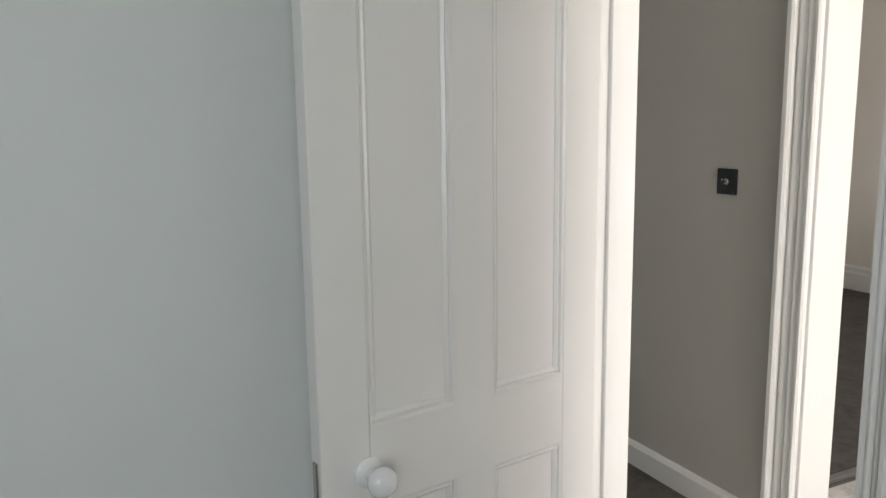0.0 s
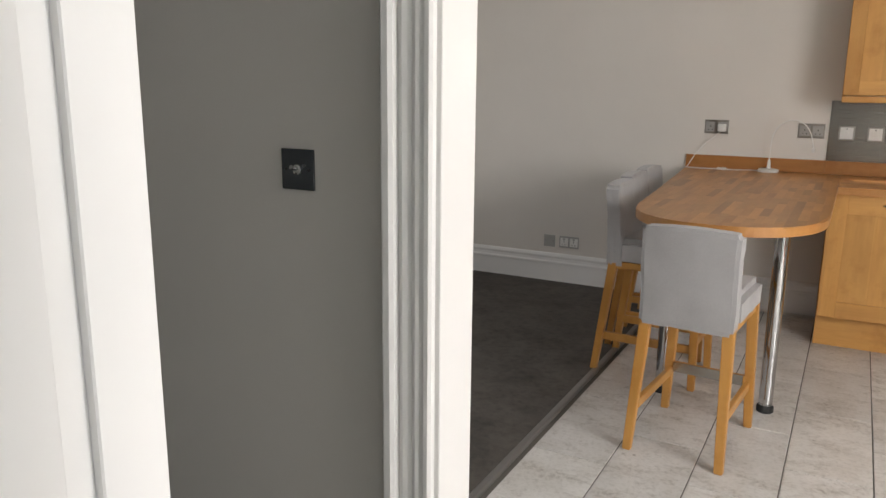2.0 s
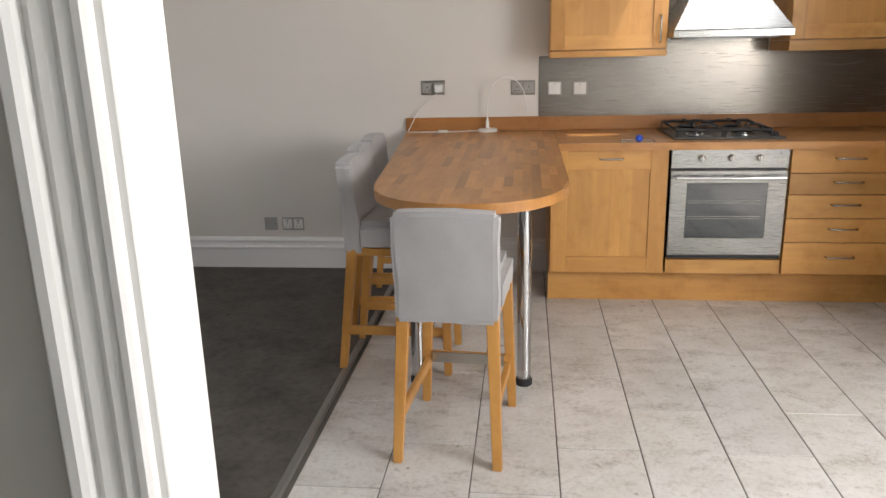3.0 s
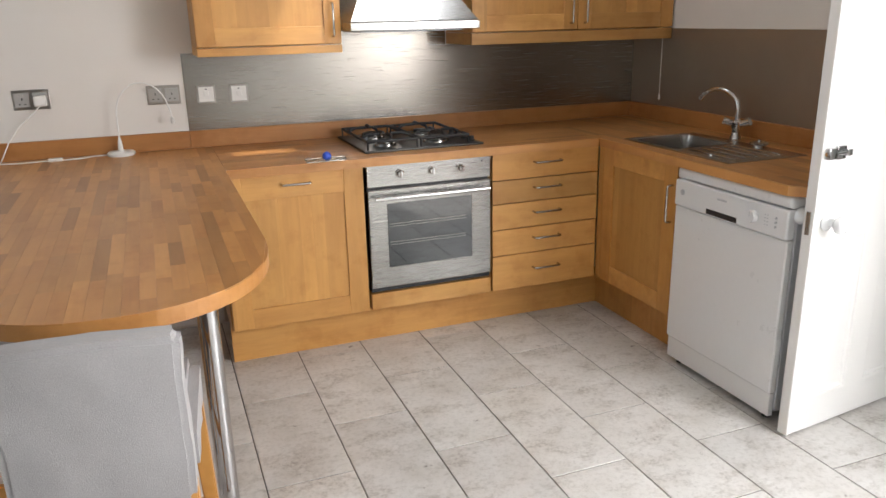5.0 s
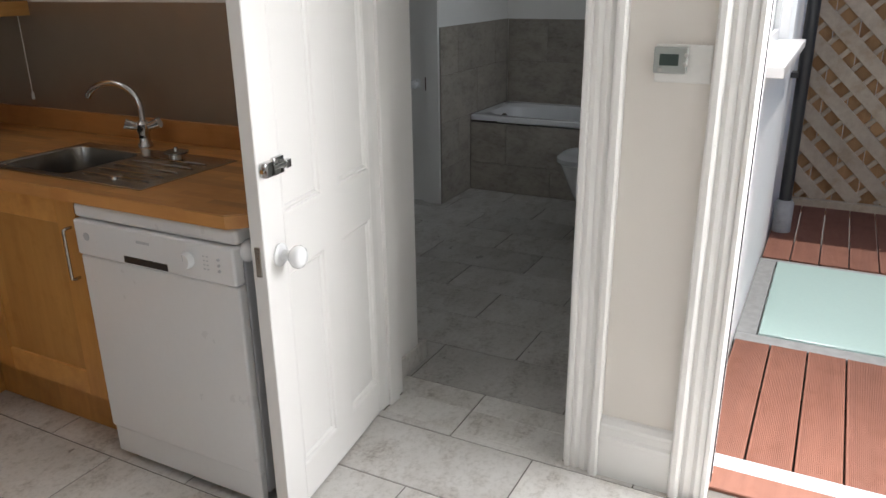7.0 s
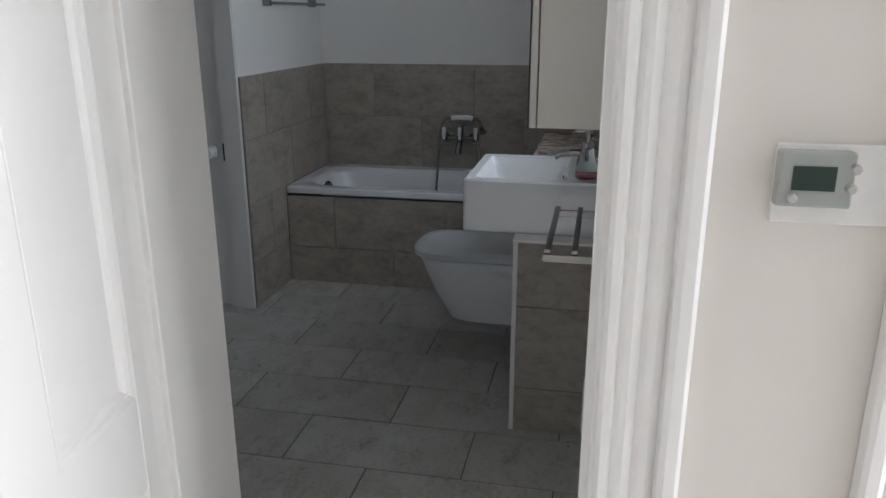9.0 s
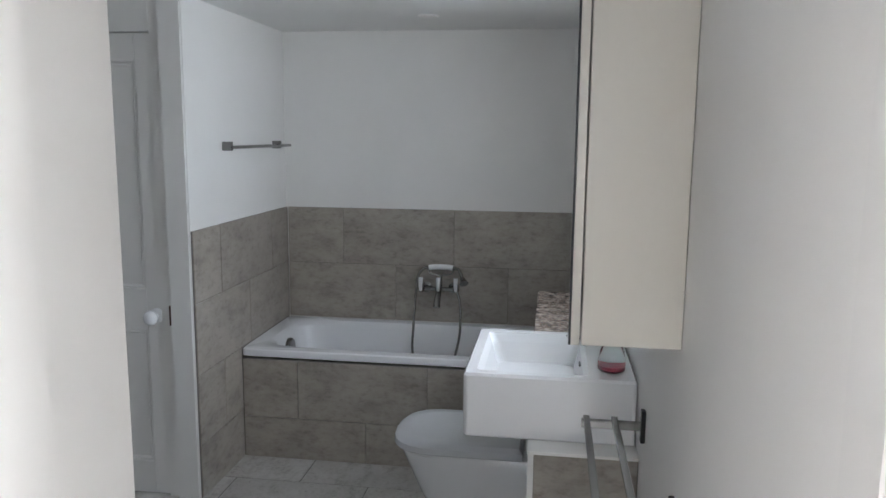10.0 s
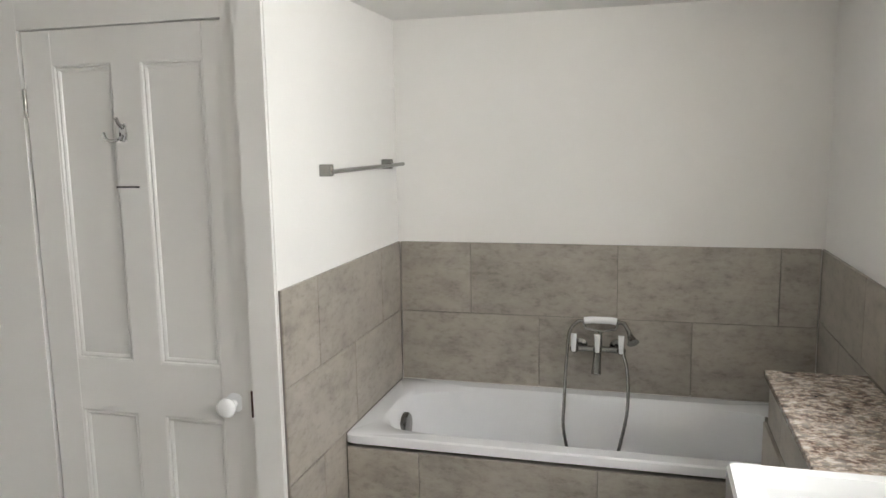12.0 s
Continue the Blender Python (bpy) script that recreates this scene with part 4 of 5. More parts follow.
# dishwasher
d = thing("dishwasher", "white freestanding dishwasher with dark grip recess", "dishwasher")
DY0, DY1, DX = 3.742, 4.352, 2.160
part("body", box(DX + 0.028, 2.62, DY0, DY1, 0.045, 0.862, 0.004, 2), GREY_GOODS, d, "grey painted steel side walls")
part("lid", box(DX - 0.002, 2.62, DY0 - 0.001, DY1 + 0.001, 0.8225, 0.8665, 0.012, 3), WHITE_GOODS, d)
dp = part("door", box(DX - 0.004, DX + 0.027, DY0 + 0.002, DY1 - 0.002, 0.122, 0.708, 0.006, 2), WHITE_GOODS, d)
cp = part("control_panel", box(DX - 0.012, DX + 0.027, DY0 + 0.002, DY1 - 0.002, 0.711, 0.820, 0.008, 3), WHITE_GOODS, d)
part("kick_plate", box(DX + 0.004, DX + 0.027, DY0 + 0.006, DY1 - 0.006, 0.026, 0.119, 0.003, 2), WHITE_GOODS, d)
part("grip_recess", box(DX - 0.0135, DX - 0.006, 3.985, 4.155, 0.716, 0.738, 0.003, 2), BLACK, cp, "dark grip recess")
part("dial", spin([(0.023, 0), (0.023, 0.010), (0.020, 0.018), (0, 0.0185)], 24, (DX - 0.012, 3.905, 0.765), "-x"), WHITE_GOODS, cp, "round white programme dial", True)
part("dial_mark", box(DX - 0.0312, DX - 0.0305, 3.904, 3.906, 0.766, 0.784), GREY_GOODS, cp)
part("badge", spin([(0.012, 0), (0.012, 0.0015), (0, 0.0015)], 20, (DX - 0.012, 4.300, 0.772), "-x"), GREY_GOODS, cp)
part("brand_bar", box(DX - 0.0135, DX - 0.0118, 4.045, 4.095, 0.783, 0.790), GREY_GOODS, cp)
for i in range(4):
    for j in range(2):
        part("printed_mark", box(DX - 0.0132, DX - 0.0118, 3.850 - j * 0.012 - 0.006, 3.850 - j * 0.012, 0.747 + i * 0.012, 0.750 + i * 0.012), GREY_GOODS, cp)
for i in range(3):
    part("button", spin([(0.004, 0), (0.004, 0.004), (0, 0.004)], 10, (DX - 0.012, 3.795, 0.750 + i * 0.016), "-x"), GREY_GOODS, cp)
for y in (DY0 + 0.05, DY1 - 0.05):
    for x in (DX + 0.045, 2.58):
        part("foot", spin([(0.018, 0.0), (0.018, 0.008), (0.010, 0.012), (0.010, 0.045), (0, 0.045)], 14, (x, y, 0)), RUBBER, d)


# bar stools
def make_stool():
    s = thing("bar_stool", "beech bar stool with grey linen slip cover", "bar stool", "bar stools")
    W = 0.195
    bm = bmesh.new()
    r = bmesh.ops.create_cube(bm, size=1, matrix=Matrix.Translation((0, 0.035, 0.592)) @ Matrix.Diagonal((0.365, 0.40, 0.125, 1)))
    bmesh.ops.bevel(bm, geom=list(bm.edges), offset=0.026, segments=4, affect="EDGES")
    bmesh.ops.subdivide_edges(bm, edges=[e for e in bm.edges if e.calc_length() > 0.1], cuts=6, use_grid_fill=True)
    for v in bm.verts:
        if v.co.z > 0.62:
            v.co.z += 0.012 * math.cos(v.co.x * 7) * math.cos((v.co.y - 0.04) * 6) + 0.004 * noise.noise(v.co * 14)
        if v.co.z < 0.56:
            v.co += Vector((0.006 * noise.noise(v.co * 22), 0.006 * noise.noise(v.co * 19 + Vector((3, 1, 7))), 0.004 * noise.noise(v.co * 25)))
    part("seat", bm, CLOTH, s, "", True)
    bm = bmesh.new()
    bmesh.ops.create_cube(bm, size=1, matrix=Matrix.Translation((0, 0, 0.5)) @ Matrix.Diagonal((1, 1, 1, 1)))
    bmesh.ops.bevel(bm, geom=list(bm.edges), offset=0.04, segments=3, affect="EDGES")
    bmesh.ops.subdivide_edges(bm, edges=[e for e in bm.edges if e.calc_length() > 0.3], cuts=8, use_grid_fill=True)
    for v in bm.verts:
        u, w, h = v.co.x, v.co.y, v.co.z
        width = 0.350 + 0.008 * h
        th = 0.082 - 0.022 * h
        zz = 0.515 + 0.382 * h
        x = u * width
        y = -0.172 + w * th - 0.030 * h ** 1.25 - 0.010 * (1 - (2 * u) ** 2) * h
        x += 0.004 * noise.noise(Vector((u * 5, w * 4, h * 6)))
        y += 0.006 * noise.noise(Vector((u * 6 + 9, w * 4, h * 5)))
        zz += (0.010 * (1 - (2 * u) ** 2) if h > 0.9 else 0) + (0.005 * noise.noise(Vector((u * 9, w * 9, 1))) if h < 0.1 else 0)
        v.co = Vector((x, y, zz))
    part("backrest", bm, CLOTH, s, "", True)
    fx, fy, by = 0.155, 0.220, -0.182
    for sx in (-1, 1):
        for y, lean in ((fy, 0.012), (by, -0.068)):
            bm = bmesh.new()
            top = [(sx * fx + dx, y + dy, 0.545) for dx, dy in ((-0.021, -0.021), (0.021, -0.021), (0.021, 0.021), (-0.021, 0.021))]
            bot = [(sx * (fx + 0.022) + dx, y + lean + dy, 0.0) for dx, dy in ((-0.016, -0.016), (0.016, -0.016), (0.016, 0.016), (-0.016, 0.016))]
            loft([bot, top], bm, True, True)
            bmesh.ops.bevel(bm, geom=list(bm.edges), offset=0.003, segments=2, affect="EDGES")
            part("leg", bm, BEECH, s)
        part("side_rail", box(sx * fx - 0.011 + sx * 0.006, sx * fx + 0.011 + sx * 0.006, by - 0.040, fy, 0.165, 0.203, 0.003, 1), BEECH, s)
    part("foot_rail", box(-fx, fx, fy - 0.012, fy + 0.012, 0.190, 0.228, 0.003, 1), BEECH, s)
    part("foot_plate", box(-fx + 0.01, fx - 0.01, fy - 0.0175, fy - 0.0125, 0.186, 0.230), SATIN, s, "scuffed metal foot plate")
    part("seat_frame", box(-fx - 0.015, fx + 0.015, by, fy + 0.015, 0.515, 0.548, 0.002, 1), BEECH, s)
    return s


stool = make_stool()
stool.matrix_world = pose(-0.002, 3.535, 0.0, 0, 0, -5)
for x, y, rz in ((-0.318, 4.210, -92), (-0.372, 4.620, -89), (-0.385, 5.010, -91)):
    copy_thing(stool, pose(x, y, 0.003, 0, 0, rz) @ Matrix.Diagonal((1, 1, 1.05, 1)))


# sockets and switches on the walls
PLATE = plain("steel_wall_plate", (0.36, 0.34, 0.31), 0.32, 1.0)
# polished steel whose dark reflection is put into the base colour
POLISHED = plain("dark_mirroring_wall_plate", (0.11, 0.12, 0.13), 0.10, 1.0)


def plate(name, w, h, at, face, label, kind, mat=PLATE, group="sockets and switches"):
    """A wall plate in local x (across), z (up), its back at local y 0, front towards -y; face is the turn about z."""
    p = thing(name, label, kind, group)
    part("plate", box(-w / 2, w / 2, -0.006, -0.0005, -h / 2, h / 2, 0.002, 2), mat, p)
    if kind == "socket":
        for cx in ((-0.036, 0.036) if w > 0.1 else (0,)):
            f = part("insert", box(cx - 0.029, cx + 0.029, -0.0085, -0.006, -0.030, 0.030, 0.001, 1), PLASTIC if mat is INSERT else INSERT, p)
            for dx, dz, sw, sh in ((0, 0.012, 0.0045, 0.009), (-0.011, -0.010, 0.007, 0.004), (0.011, -0.010, 0.007, 0.004)):
                part("pin_slot", box(cx + dx - sw / 2, cx + dx + sw / 2, -0.0088, -0.0084, dz - 0.008 - sh / 2, dz - 0.008 + sh / 2), BLACK, f)
            part("rocker", box(cx - 0.008, cx + 0.008, -0.011, -0.0085, 0.014, 0.028, 0.001, 1), INSERT, f)
    elif kind == "isolator switch":
        f = part("insert", box(-0.034, 0.034, -0.0085, -0.006, -0.034, 0.034, 0.001, 1), PLASTIC, p)
        part("rocker", box(-0.011, 0.011, -0.0125, -0.0085, -0.010, 0.016, 0.0015, 1), PLASTIC, f)
        part("mark", box(-0.004, 0.004, -0.0088, -0.0084, 0.022, 0.026), BLACK, f)
    elif kind == "toggle switch":
        part("collar", spin([(0.011, 0), (0.011, 0.003), (0.007, 0.005), (0, 0.005)], 18, (0, -0.006, 0), "-y"), CHROME, p)
        part("toggle", tube([(0, -0.010, 0), (0, -0.020, 0.004), (0, -0.027, 0.007)], 0.004, 10, None, lambda f: 0.7 + 0.5 * f), CHROME, p, "", True)
    for cx in (-w / 2 + 0.013, w / 2 - 0.013):
        part("screw", spin([(0.0035, 0), (0.0035, 0.001), (0, 0.001)], 10, (cx, -0.006, 0), "-y"), BLACK if kind == "toggle switch" else CHROME, p)
    p.matrix_world = pose(*at, 0, 0, face)
    return p


plate("double_socket", 0.146, 0.086, (-0.320, HY, 1.168), 0, "satin steel double socket on the white wall", "socket")
plate("double_socket", 0.146, 0.086, (0.224, HY, 1.160), 0, "satin steel double socket beside the splashback", "socket")
plate("cooker_switch", 0.086, 0.086, (0.412, HY - 0.006, 1.153), 0, "satin steel isolator switch on the splashback", "isolator switch")
plate("cooker_switch", 0.086, 0.086, (0.562, HY - 0.006, 1.150), 0, "satin steel isolator switch on the splashback", "isolator switch")
plate("double_socket", 0.146, 0.086, (-1.262, HY, 0.316), 0, "grey double socket plate above the skirting", "socket", INSERT)
plate("aerial_socket", 0.086, 0.086, (-1.410, HY, 0.316), 0, "grey single aerial plate above the skirting", "aerial plate", INSERT)
plate("light_switch", 0.088, 0.088, (-0.576, 1.80, 1.221), 0, "polished steel toggle light switch in the hall, dark reflection in its colour", "toggle switch", POLISHED)
plate("light_switch", 0.088, 0.088, (0.698, 0.90, 1.233), 0, "brushed steel toggle light switch beside the doorway", "toggle switch", PLATE)
pl = thing("mains_plug", "white mains plug with flex in the socket", "plug")
part("body", box(-0.309, -0.259, HY - 0.046, HY - 0.0115, 1.140, 1.186, 0.008, 3), PLASTIC, pl, "", True)
# table lamp with bent neck
l = thing("desk_lamp", "small white desk lamp with a thin bent neck", "lamp")
LX, LY = 0.012, 5.535
part("base", spin([(0.058, 0.907), (0.060, 0.912), (0.060, 0.920), (0.054, 0.925), (0.012, 0.927), (0.009, 0.965), (0.005, 0.985), (0, 0.985)], 28, (LX, LY, 0)), PLASTIC, l, "", True)
pts = [(LX, LY, 0.97), (LX + 0.002, LY, 1.08)] + [(LX + 0.115 - 0.113 * math.cos(a), LY - 0.02 * math.sin(a), 1.08 + 0.145 * math.sin(a)) for a in [math.pi * k / 14 for k in range(1, 13)]]
pts += [(LX + 0.232, LY - 0.005, 1.085), (LX + 0.236, LY - 0.005, 1.062)]
part("neck", tube(pts, 0.0034, 8), PLASTIC, l, "", True)
part("bulb_tip", spin([(0.006, 1.035), (0.009, 1.042), (0.008, 1.062), (0, 1.064)], 14, (LX + 0.236, LY - 0.005, 0)), PLASTIC, l, "", True)
c = thing("lamp_cable", "white lamp flex with inline switch on the worktop", "cable")
pts = [(LX - 0.05, LY, 0.912), (-0.10, 5.54, 0.911), (-0.16, 5.50, 0.911), (-0.22, 5.495, 0.911), (-0.30, 5.50, 0.911), (-0.40, 5.49, 0.911), (-0.47, 5.50, 0.912), (-0.462, 5.53, 0.93), (-0.43, 5.55, 0.995), (-0.38, 5.57, 1.06), (-0.32, 5.565, 1.11), (-0.284, HY - 0.04, 1.145)]
part("flex", tube(pts, 0.0028, 8), PLASTIC, c, "", True)
part("inline_switch", box(-0.285, -0.225, 5.485, 5.507, 0.907, 0.922, 0.005, 2), PLASTIC, c, "", True)
# pump ball and its clear holder on the worktop edge
b = thing("bag_clip", "clear plastic clip with a blue ball on the worktop edge", "clip")
part("strip", box(0.735, 0.905, 4.925, 4.965, 0.9072, 0.922, 0.004, 2), GLASS, b, "clear plastic strip")
part("ball", spin([(0.001, 0.911)] + [(0.019 * math.sin(math.pi * k / 10), 0.930 - 0.019 * math.cos(math.pi * k / 10)) for k in range(1, 10)] + [(0.001, 0.949)], 18, (0.825, 4.940, 0)), plain("blue_plastic", (0.03, 0.09, 0.55), 0.3), b, "bright blue plastic ball", True)
c = thing("pull_cord", "white light pull cord before the sink splashback", "pull cord")
part("cord", cyl((HX - 0.03, 5.30, 1.05), (HX - 0.03, 5.30, CZ), 0.0018, seg=6), PLASTIC, c)
part("acorn", spin([(0.002, 1.022), (0.006, 1.026), (0.0055, 1.045), (0.002, 1.054)], 12, (HX - 0.03, 5.30, 0)), PLASTIC, c, "", True)
# room thermostat
t = thing("thermostat", "grey digital room thermostat on a white wall plate", "thermostat")
part("back_plate", box(HX - 0.006, HX - 0.001, 2.715, 2.853, 1.208, 1.302, 0.002, 1), PLASTIC, t)
hb = part("housing", box(HX - 0.028, HX - 0.006, 2.772, 2.853, 1.232, 1.296, 0.003, 2), plain("thermostat_grey", (0.34, 0.36, 0.34), 0.4), t, "grey plastic housing")
part("screen", box(HX - 0.0295, HX - 0.028, 2.792, 2.838, 1.252, 1.280), plain("lcd_dark_green", (0.025, 0.045, 0.035), 0.2), hb, "dark green display")
for y, z in ((2.773, 1.278), (2.775, 1.256), (2.836, 1.242)):
    part("button", spin([(0.006, 0), (0.006, 0.004), (0.004, 0.006), (0, 0.006)], 16, (HX - 0.028, y, z), "-x"), INSERT, hb)

# small rooflight over the hob
r = thing("window_2", "small white framed rooflight above the hob", "rooflight")
part("window_frame", ring_frame((1.175, 1.975, 4.755, 5.285), (1.215, 1.93, 4.795, 5.245), lambda u, v, d: (u, v, CZ + 0.101 + d), 0.05), GLOSS, r)
p = part("pane", box(1.205, 1.94, 4.785, 5.255, CZ + 0.125, CZ + 0.131), GLASS, r)
p.visible_shadow = False
r["kind"] = "structure"


# ---- bathroom ----
# bath in its tiled alcove
def superring(cx, cy, a, b, z, p=4.0, n=48):
    out = []
    for k in range(n):
        t = 2 * math.pi * k / n
        c, s = math.cos(t), math.sin(t)
        out.append((cx + a * math.copysign(abs(c) ** (2 / p), c), cy + b * math.copysign(abs(s) ** (2 / p), s), z))
    return out


BXF, BYR, BRIM = 5.648, 3.035, 0.543
cx, cy = (BXF + BX1) / 2, (BYR + BY1) / 2
hx, hy = (BX1 - BXF) / 2 - 0.004, (BY1 - BYR) / 2 - 0.004
b = thing("bathtub", "white acrylic bathtub behind a tiled front", "bathtub")
rings = [superring(cx, cy, hx, hy, BRIM - 0.035, 40), superring(cx, cy, hx, hy, BRIM - 0.006, 40), superring(cx, cy, hx - 0.006, hy - 0.006, BRIM, 30),
         superring(cx + 0.004, cy, hx - 0.062, hy - 0.075, BRIM - 0.002, 6), superring(cx + 0.004, cy, hx - 0.078, hy - 0.095, BRIM - 0.020, 5),
         superring(cx + 0.004, cy - 0.01, hx - 0.105, hy - 0.15, BRIM - 0.20, 4.5), superring(cx + 0.004, cy - 0.015, hx - 0.14, hy - 0.21, BRIM - 0.36, 4), superring(cx + 0.004, cy - 0.015, hx - 0.22, hy - 0.32, BRIM - 0.395, 3)]
bm = loft(rings)
part("tub", bm, ACRYLIC, b, "", True)
part("overflow", spin([(0.040, -0.02), (0.040, 0.004), (0.054, 0.006), (0.055, 0.020), (0.048, 0.028), (0.014, 0.031), (0, 0.031)], 28, (cx + 0.005, BY1 - 0.112, 0.452), "-y"), DARK_CHROME, b, "round chrome overflow knob", True)
part("sealant", box(BX1 - 0.010, BX1 - 0.0035, BYR, BY1 - 0.004, BRIM, BRIM + 0.008, 0.002, 1), PLASTIC, b)
# bath and shower mixer on the back wall
t = thing("bath_tap", "chrome bath mixer with white levers and hand shower", "bath tap")
W = BX1 - 0.012
MY, MZ = 3.865, 0.742
part("bar", tube([(W - 0.055, MY + 0.095, MZ), (W - 0.055, MY - 0.095, MZ)], 0.012, 12), DARK_CHROME, t, "", True)
for sy in (-0.075, 0.075):
    part("wall_union", spin([(0.030, 0), (0.030, 0.006), (0.014, 0.012), (0.013, 0.055), (0, 0.056)], 18, (W, MY + sy, MZ), "-x"), DARK_CHROME, t, "", True)
for sy in (-0.095, 0.0, 0.095):
    part("valve", spin([(0.017, 0), (0.018, 0.012), (0.012, 0.02), (0.010, 0.032), (0, 0.033)], 16, (W - 0.055, MY + sy, MZ), "-x"), DARK_CHROME, t, "", True)
    part("lever", tube([(W - 0.085, MY + sy, MZ - 0.004), (W - 0.090, MY + sy, MZ + 0.020), (W - 0.086, MY + sy, MZ + 0.068)], 0.011, 12, None, lambda f: 0.75 + 0.4 * f), CERAMIC, t, "white ceramic lever", True)
part("spout", tube([(W - 0.055, MY, MZ), (W - 0.075, MY, MZ - 0.025), (W - 0.115, MY, MZ - 0.055), (W - 0.130, MY, MZ - 0.085)], 0.016, 12, None, lambda f: 0.9 + 0.35 * f), DARK_CHROME, t, "", True)
part("riser", tube([(W - 0.055, MY - 0.01, MZ), (W - 0.055, MY - 0.01, MZ + 0.075)], 0.008, 10), DARK_CHROME, t, "", True)
part("cradle", tube([(W - 0.055, MY + 0.06, MZ + 0.112), (W - 0.055, MY + 0.05, MZ + 0.085), (W - 0.055, MY - 0.01, MZ + 0.075), (W - 0.055, MY - 0.07, MZ + 0.085), (W - 0.055, MY - 0.08, MZ + 0.112)], 0.005, 8), DARK_CHROME, t, "", True)
hs = part("hand_grip", tube([(W - 0.055, MY + 0.055, MZ + 0.118), (W - 0.055, MY + 0.02, MZ + 0.122), (W - 0.055, MY - 0.05, MZ + 0.122), (W - 0.055, MY - 0.075, MZ + 0.118)], 0.015, 14), CERAMIC, t, "white ceramic hand shower grip", True)
part("neck", tube([(W - 0.055, MY - 0.075, MZ + 0.118), (W - 0.057, MY - 0.105, MZ + 0.112), (W - 0.066, MY - 0.122, MZ + 0.085), (W - 0.080, MY - 0.130, MZ + 0.065)], 0.0085, 10), DARK_CHROME, hs, "", True)
part("rose", tube([(W - 0.076, MY - 0.128, MZ + 0.070), (W - 0.092, MY - 0.138, MZ + 0.052), (W - 0.100, MY - 0.142, MZ + 0.044)], 0.024, 16, None, lambda f: 0.45 + 0.6 * f), DARK_CHROME, hs, "", True)
pts = [(W - 0.055, MY + 0.055, MZ + 0.118), (W - 0.055, MY + 0.085, MZ + 0.110), (W - 0.060, MY + 0.115, MZ + 0.065), (W - 0.075, MY + 0.125, MZ - 0.05), (W - 0.11, MY + 0.130, MZ - 0.21), (W - 0.14, MY + 0.128, MZ - 0.33), (W - 0.16, MY + 0.09, MZ - 0.46), (W - 0.17, MY + 0.02, MZ - 0.535),
       (W - 0.17, MY - 0.06, MZ - 0.50), (W - 0.15, MY - 0.10, MZ - 0.36), (W - 0.12, MY - 0.125, MZ - 0.22), (W - 0.085, MY - 0.120, MZ - 0.08), (W - 0.07, MY - 0.10, MZ + 0.0)]


def smooth_line(p, n=8):
    """Points along a smooth curve through p."""
    p = [Vector(v) for v in p]
    q = [2 * p[0] - p[1]] + p + [2 * p[-1] - p[-2]]
    out = []
    for i in range(1, len(q) - 2):
        for k in range(n):
            s = k / n
            out.append(0.5 * (2 * q[i] + (q[i + 1] - q[i - 1]) * s + (2 * q[i - 1] - 5 * q[i] + 4 * q[i + 1] - q[i + 2]) * s * s + (3 * q[i] - q[i - 1] - 3 * q[i + 1] + q[i + 2]) * s ** 3))
    return out + [p[-1]]


line = smooth_line(pts, 16)
part("hose", tube(line, 0.0072, 10, None, lambda f: 0.93 + 0.07 * math.sin(f * 900)), DARK_CHROME, t, "ribbed metal shower hose", True)
# towel bar on the side wall
r = thing("towel_bar", "slim chrome towel bar on the bath side wall", "towel rail")
for x in (5.54, 6.15):
    part("bracket", box(x - 0.012, x + 0.012, BY1 - 0.045, BY1 - 0.001, 1.490, 1.530, 0.003, 2), DARK_CHROME, r)
part("bar", cyl((5.535, BY1 - 0.040, 1.505), (6.305, BY1 - 0.040, 1.505), 0.008, seg=12), DARK_CHROME, r, "", True)
# boxing that carries basin and pan, granite ledges
# granite ledge
tagged(link_mesh("granite_ledge", box(4.86, 5.632, BY0 + 0.013, 3.322, 0.862, 0.884, 0.004, 2), GRANITE), "polished speckled granite ledge along the wall", "ledge")
# basin
s = thing("washbasin", "square white ceramic washbasin with deep apron", "washbasin")
X0, X1, Y0, Y1, ZB, ZT = 4.350, 4.852, BY0 + 0.004, 3.505, 0.7215, 0.907
ring = lambda i, z, r: rounded(X0 + i, X1 - i, Y0 + (i if i < 0.05 else 0.13), Y1 - i, r, z)
bm = loft([rounded(X0 + 0.003, X1 - 0.003, Y0, Y1 - 0.003, 0.012, ZB), rounded(X0, X1, Y0, Y1, 0.014, ZB + 0.004), rounded(X0, X1, Y0, Y1, 0.014, ZT - 0.008), rounded(X0 + 0.006, X1 - 0.006, Y0 + 0.006, Y1 - 0.006, 0.012, ZT),
           rounded(X0 + 0.035, X1 - 0.035, Y0 + 0.13, Y1 - 0.035, 0.02, ZT - 0.001), rounded(X0 + 0.048, X1 - 0.048, Y0 + 0.142, Y1 - 0.048, 0.025, ZT - 0.03), rounded(X0 + 0.07, X1 - 0.07, Y0 + 0.16, Y1 - 0.07, 0.03, ZT - 0.095)], None, True, True)
part("bowl", bm, CERAMIC, s)
part("overflow", box(4.575, 4.615, Y0 + 0.1455, Y0 + 0.152, 0.872, 0.879, 0.003, 2), BLACK, s)
part("waste", spin([(0.030, 0.8125), (0.030, 0.816), (0.022, 0.818), (0, 0.8185)], 22, (4.60, 3.31, 0)), CHROME, s, "chrome basin waste", True)
t = thing("basin_tap", "low chrome basin tap at the wall edge", "tap")
part("body", spin([(0.024, 0.907), (0.024, 0.915), (0.020, 0.920), (0.019, 0.965), (0.015, 0.972), (0, 0.973)], 20, (4.62, Y0 + 0.06, 0)), DARK_CHROME, t, "", True)
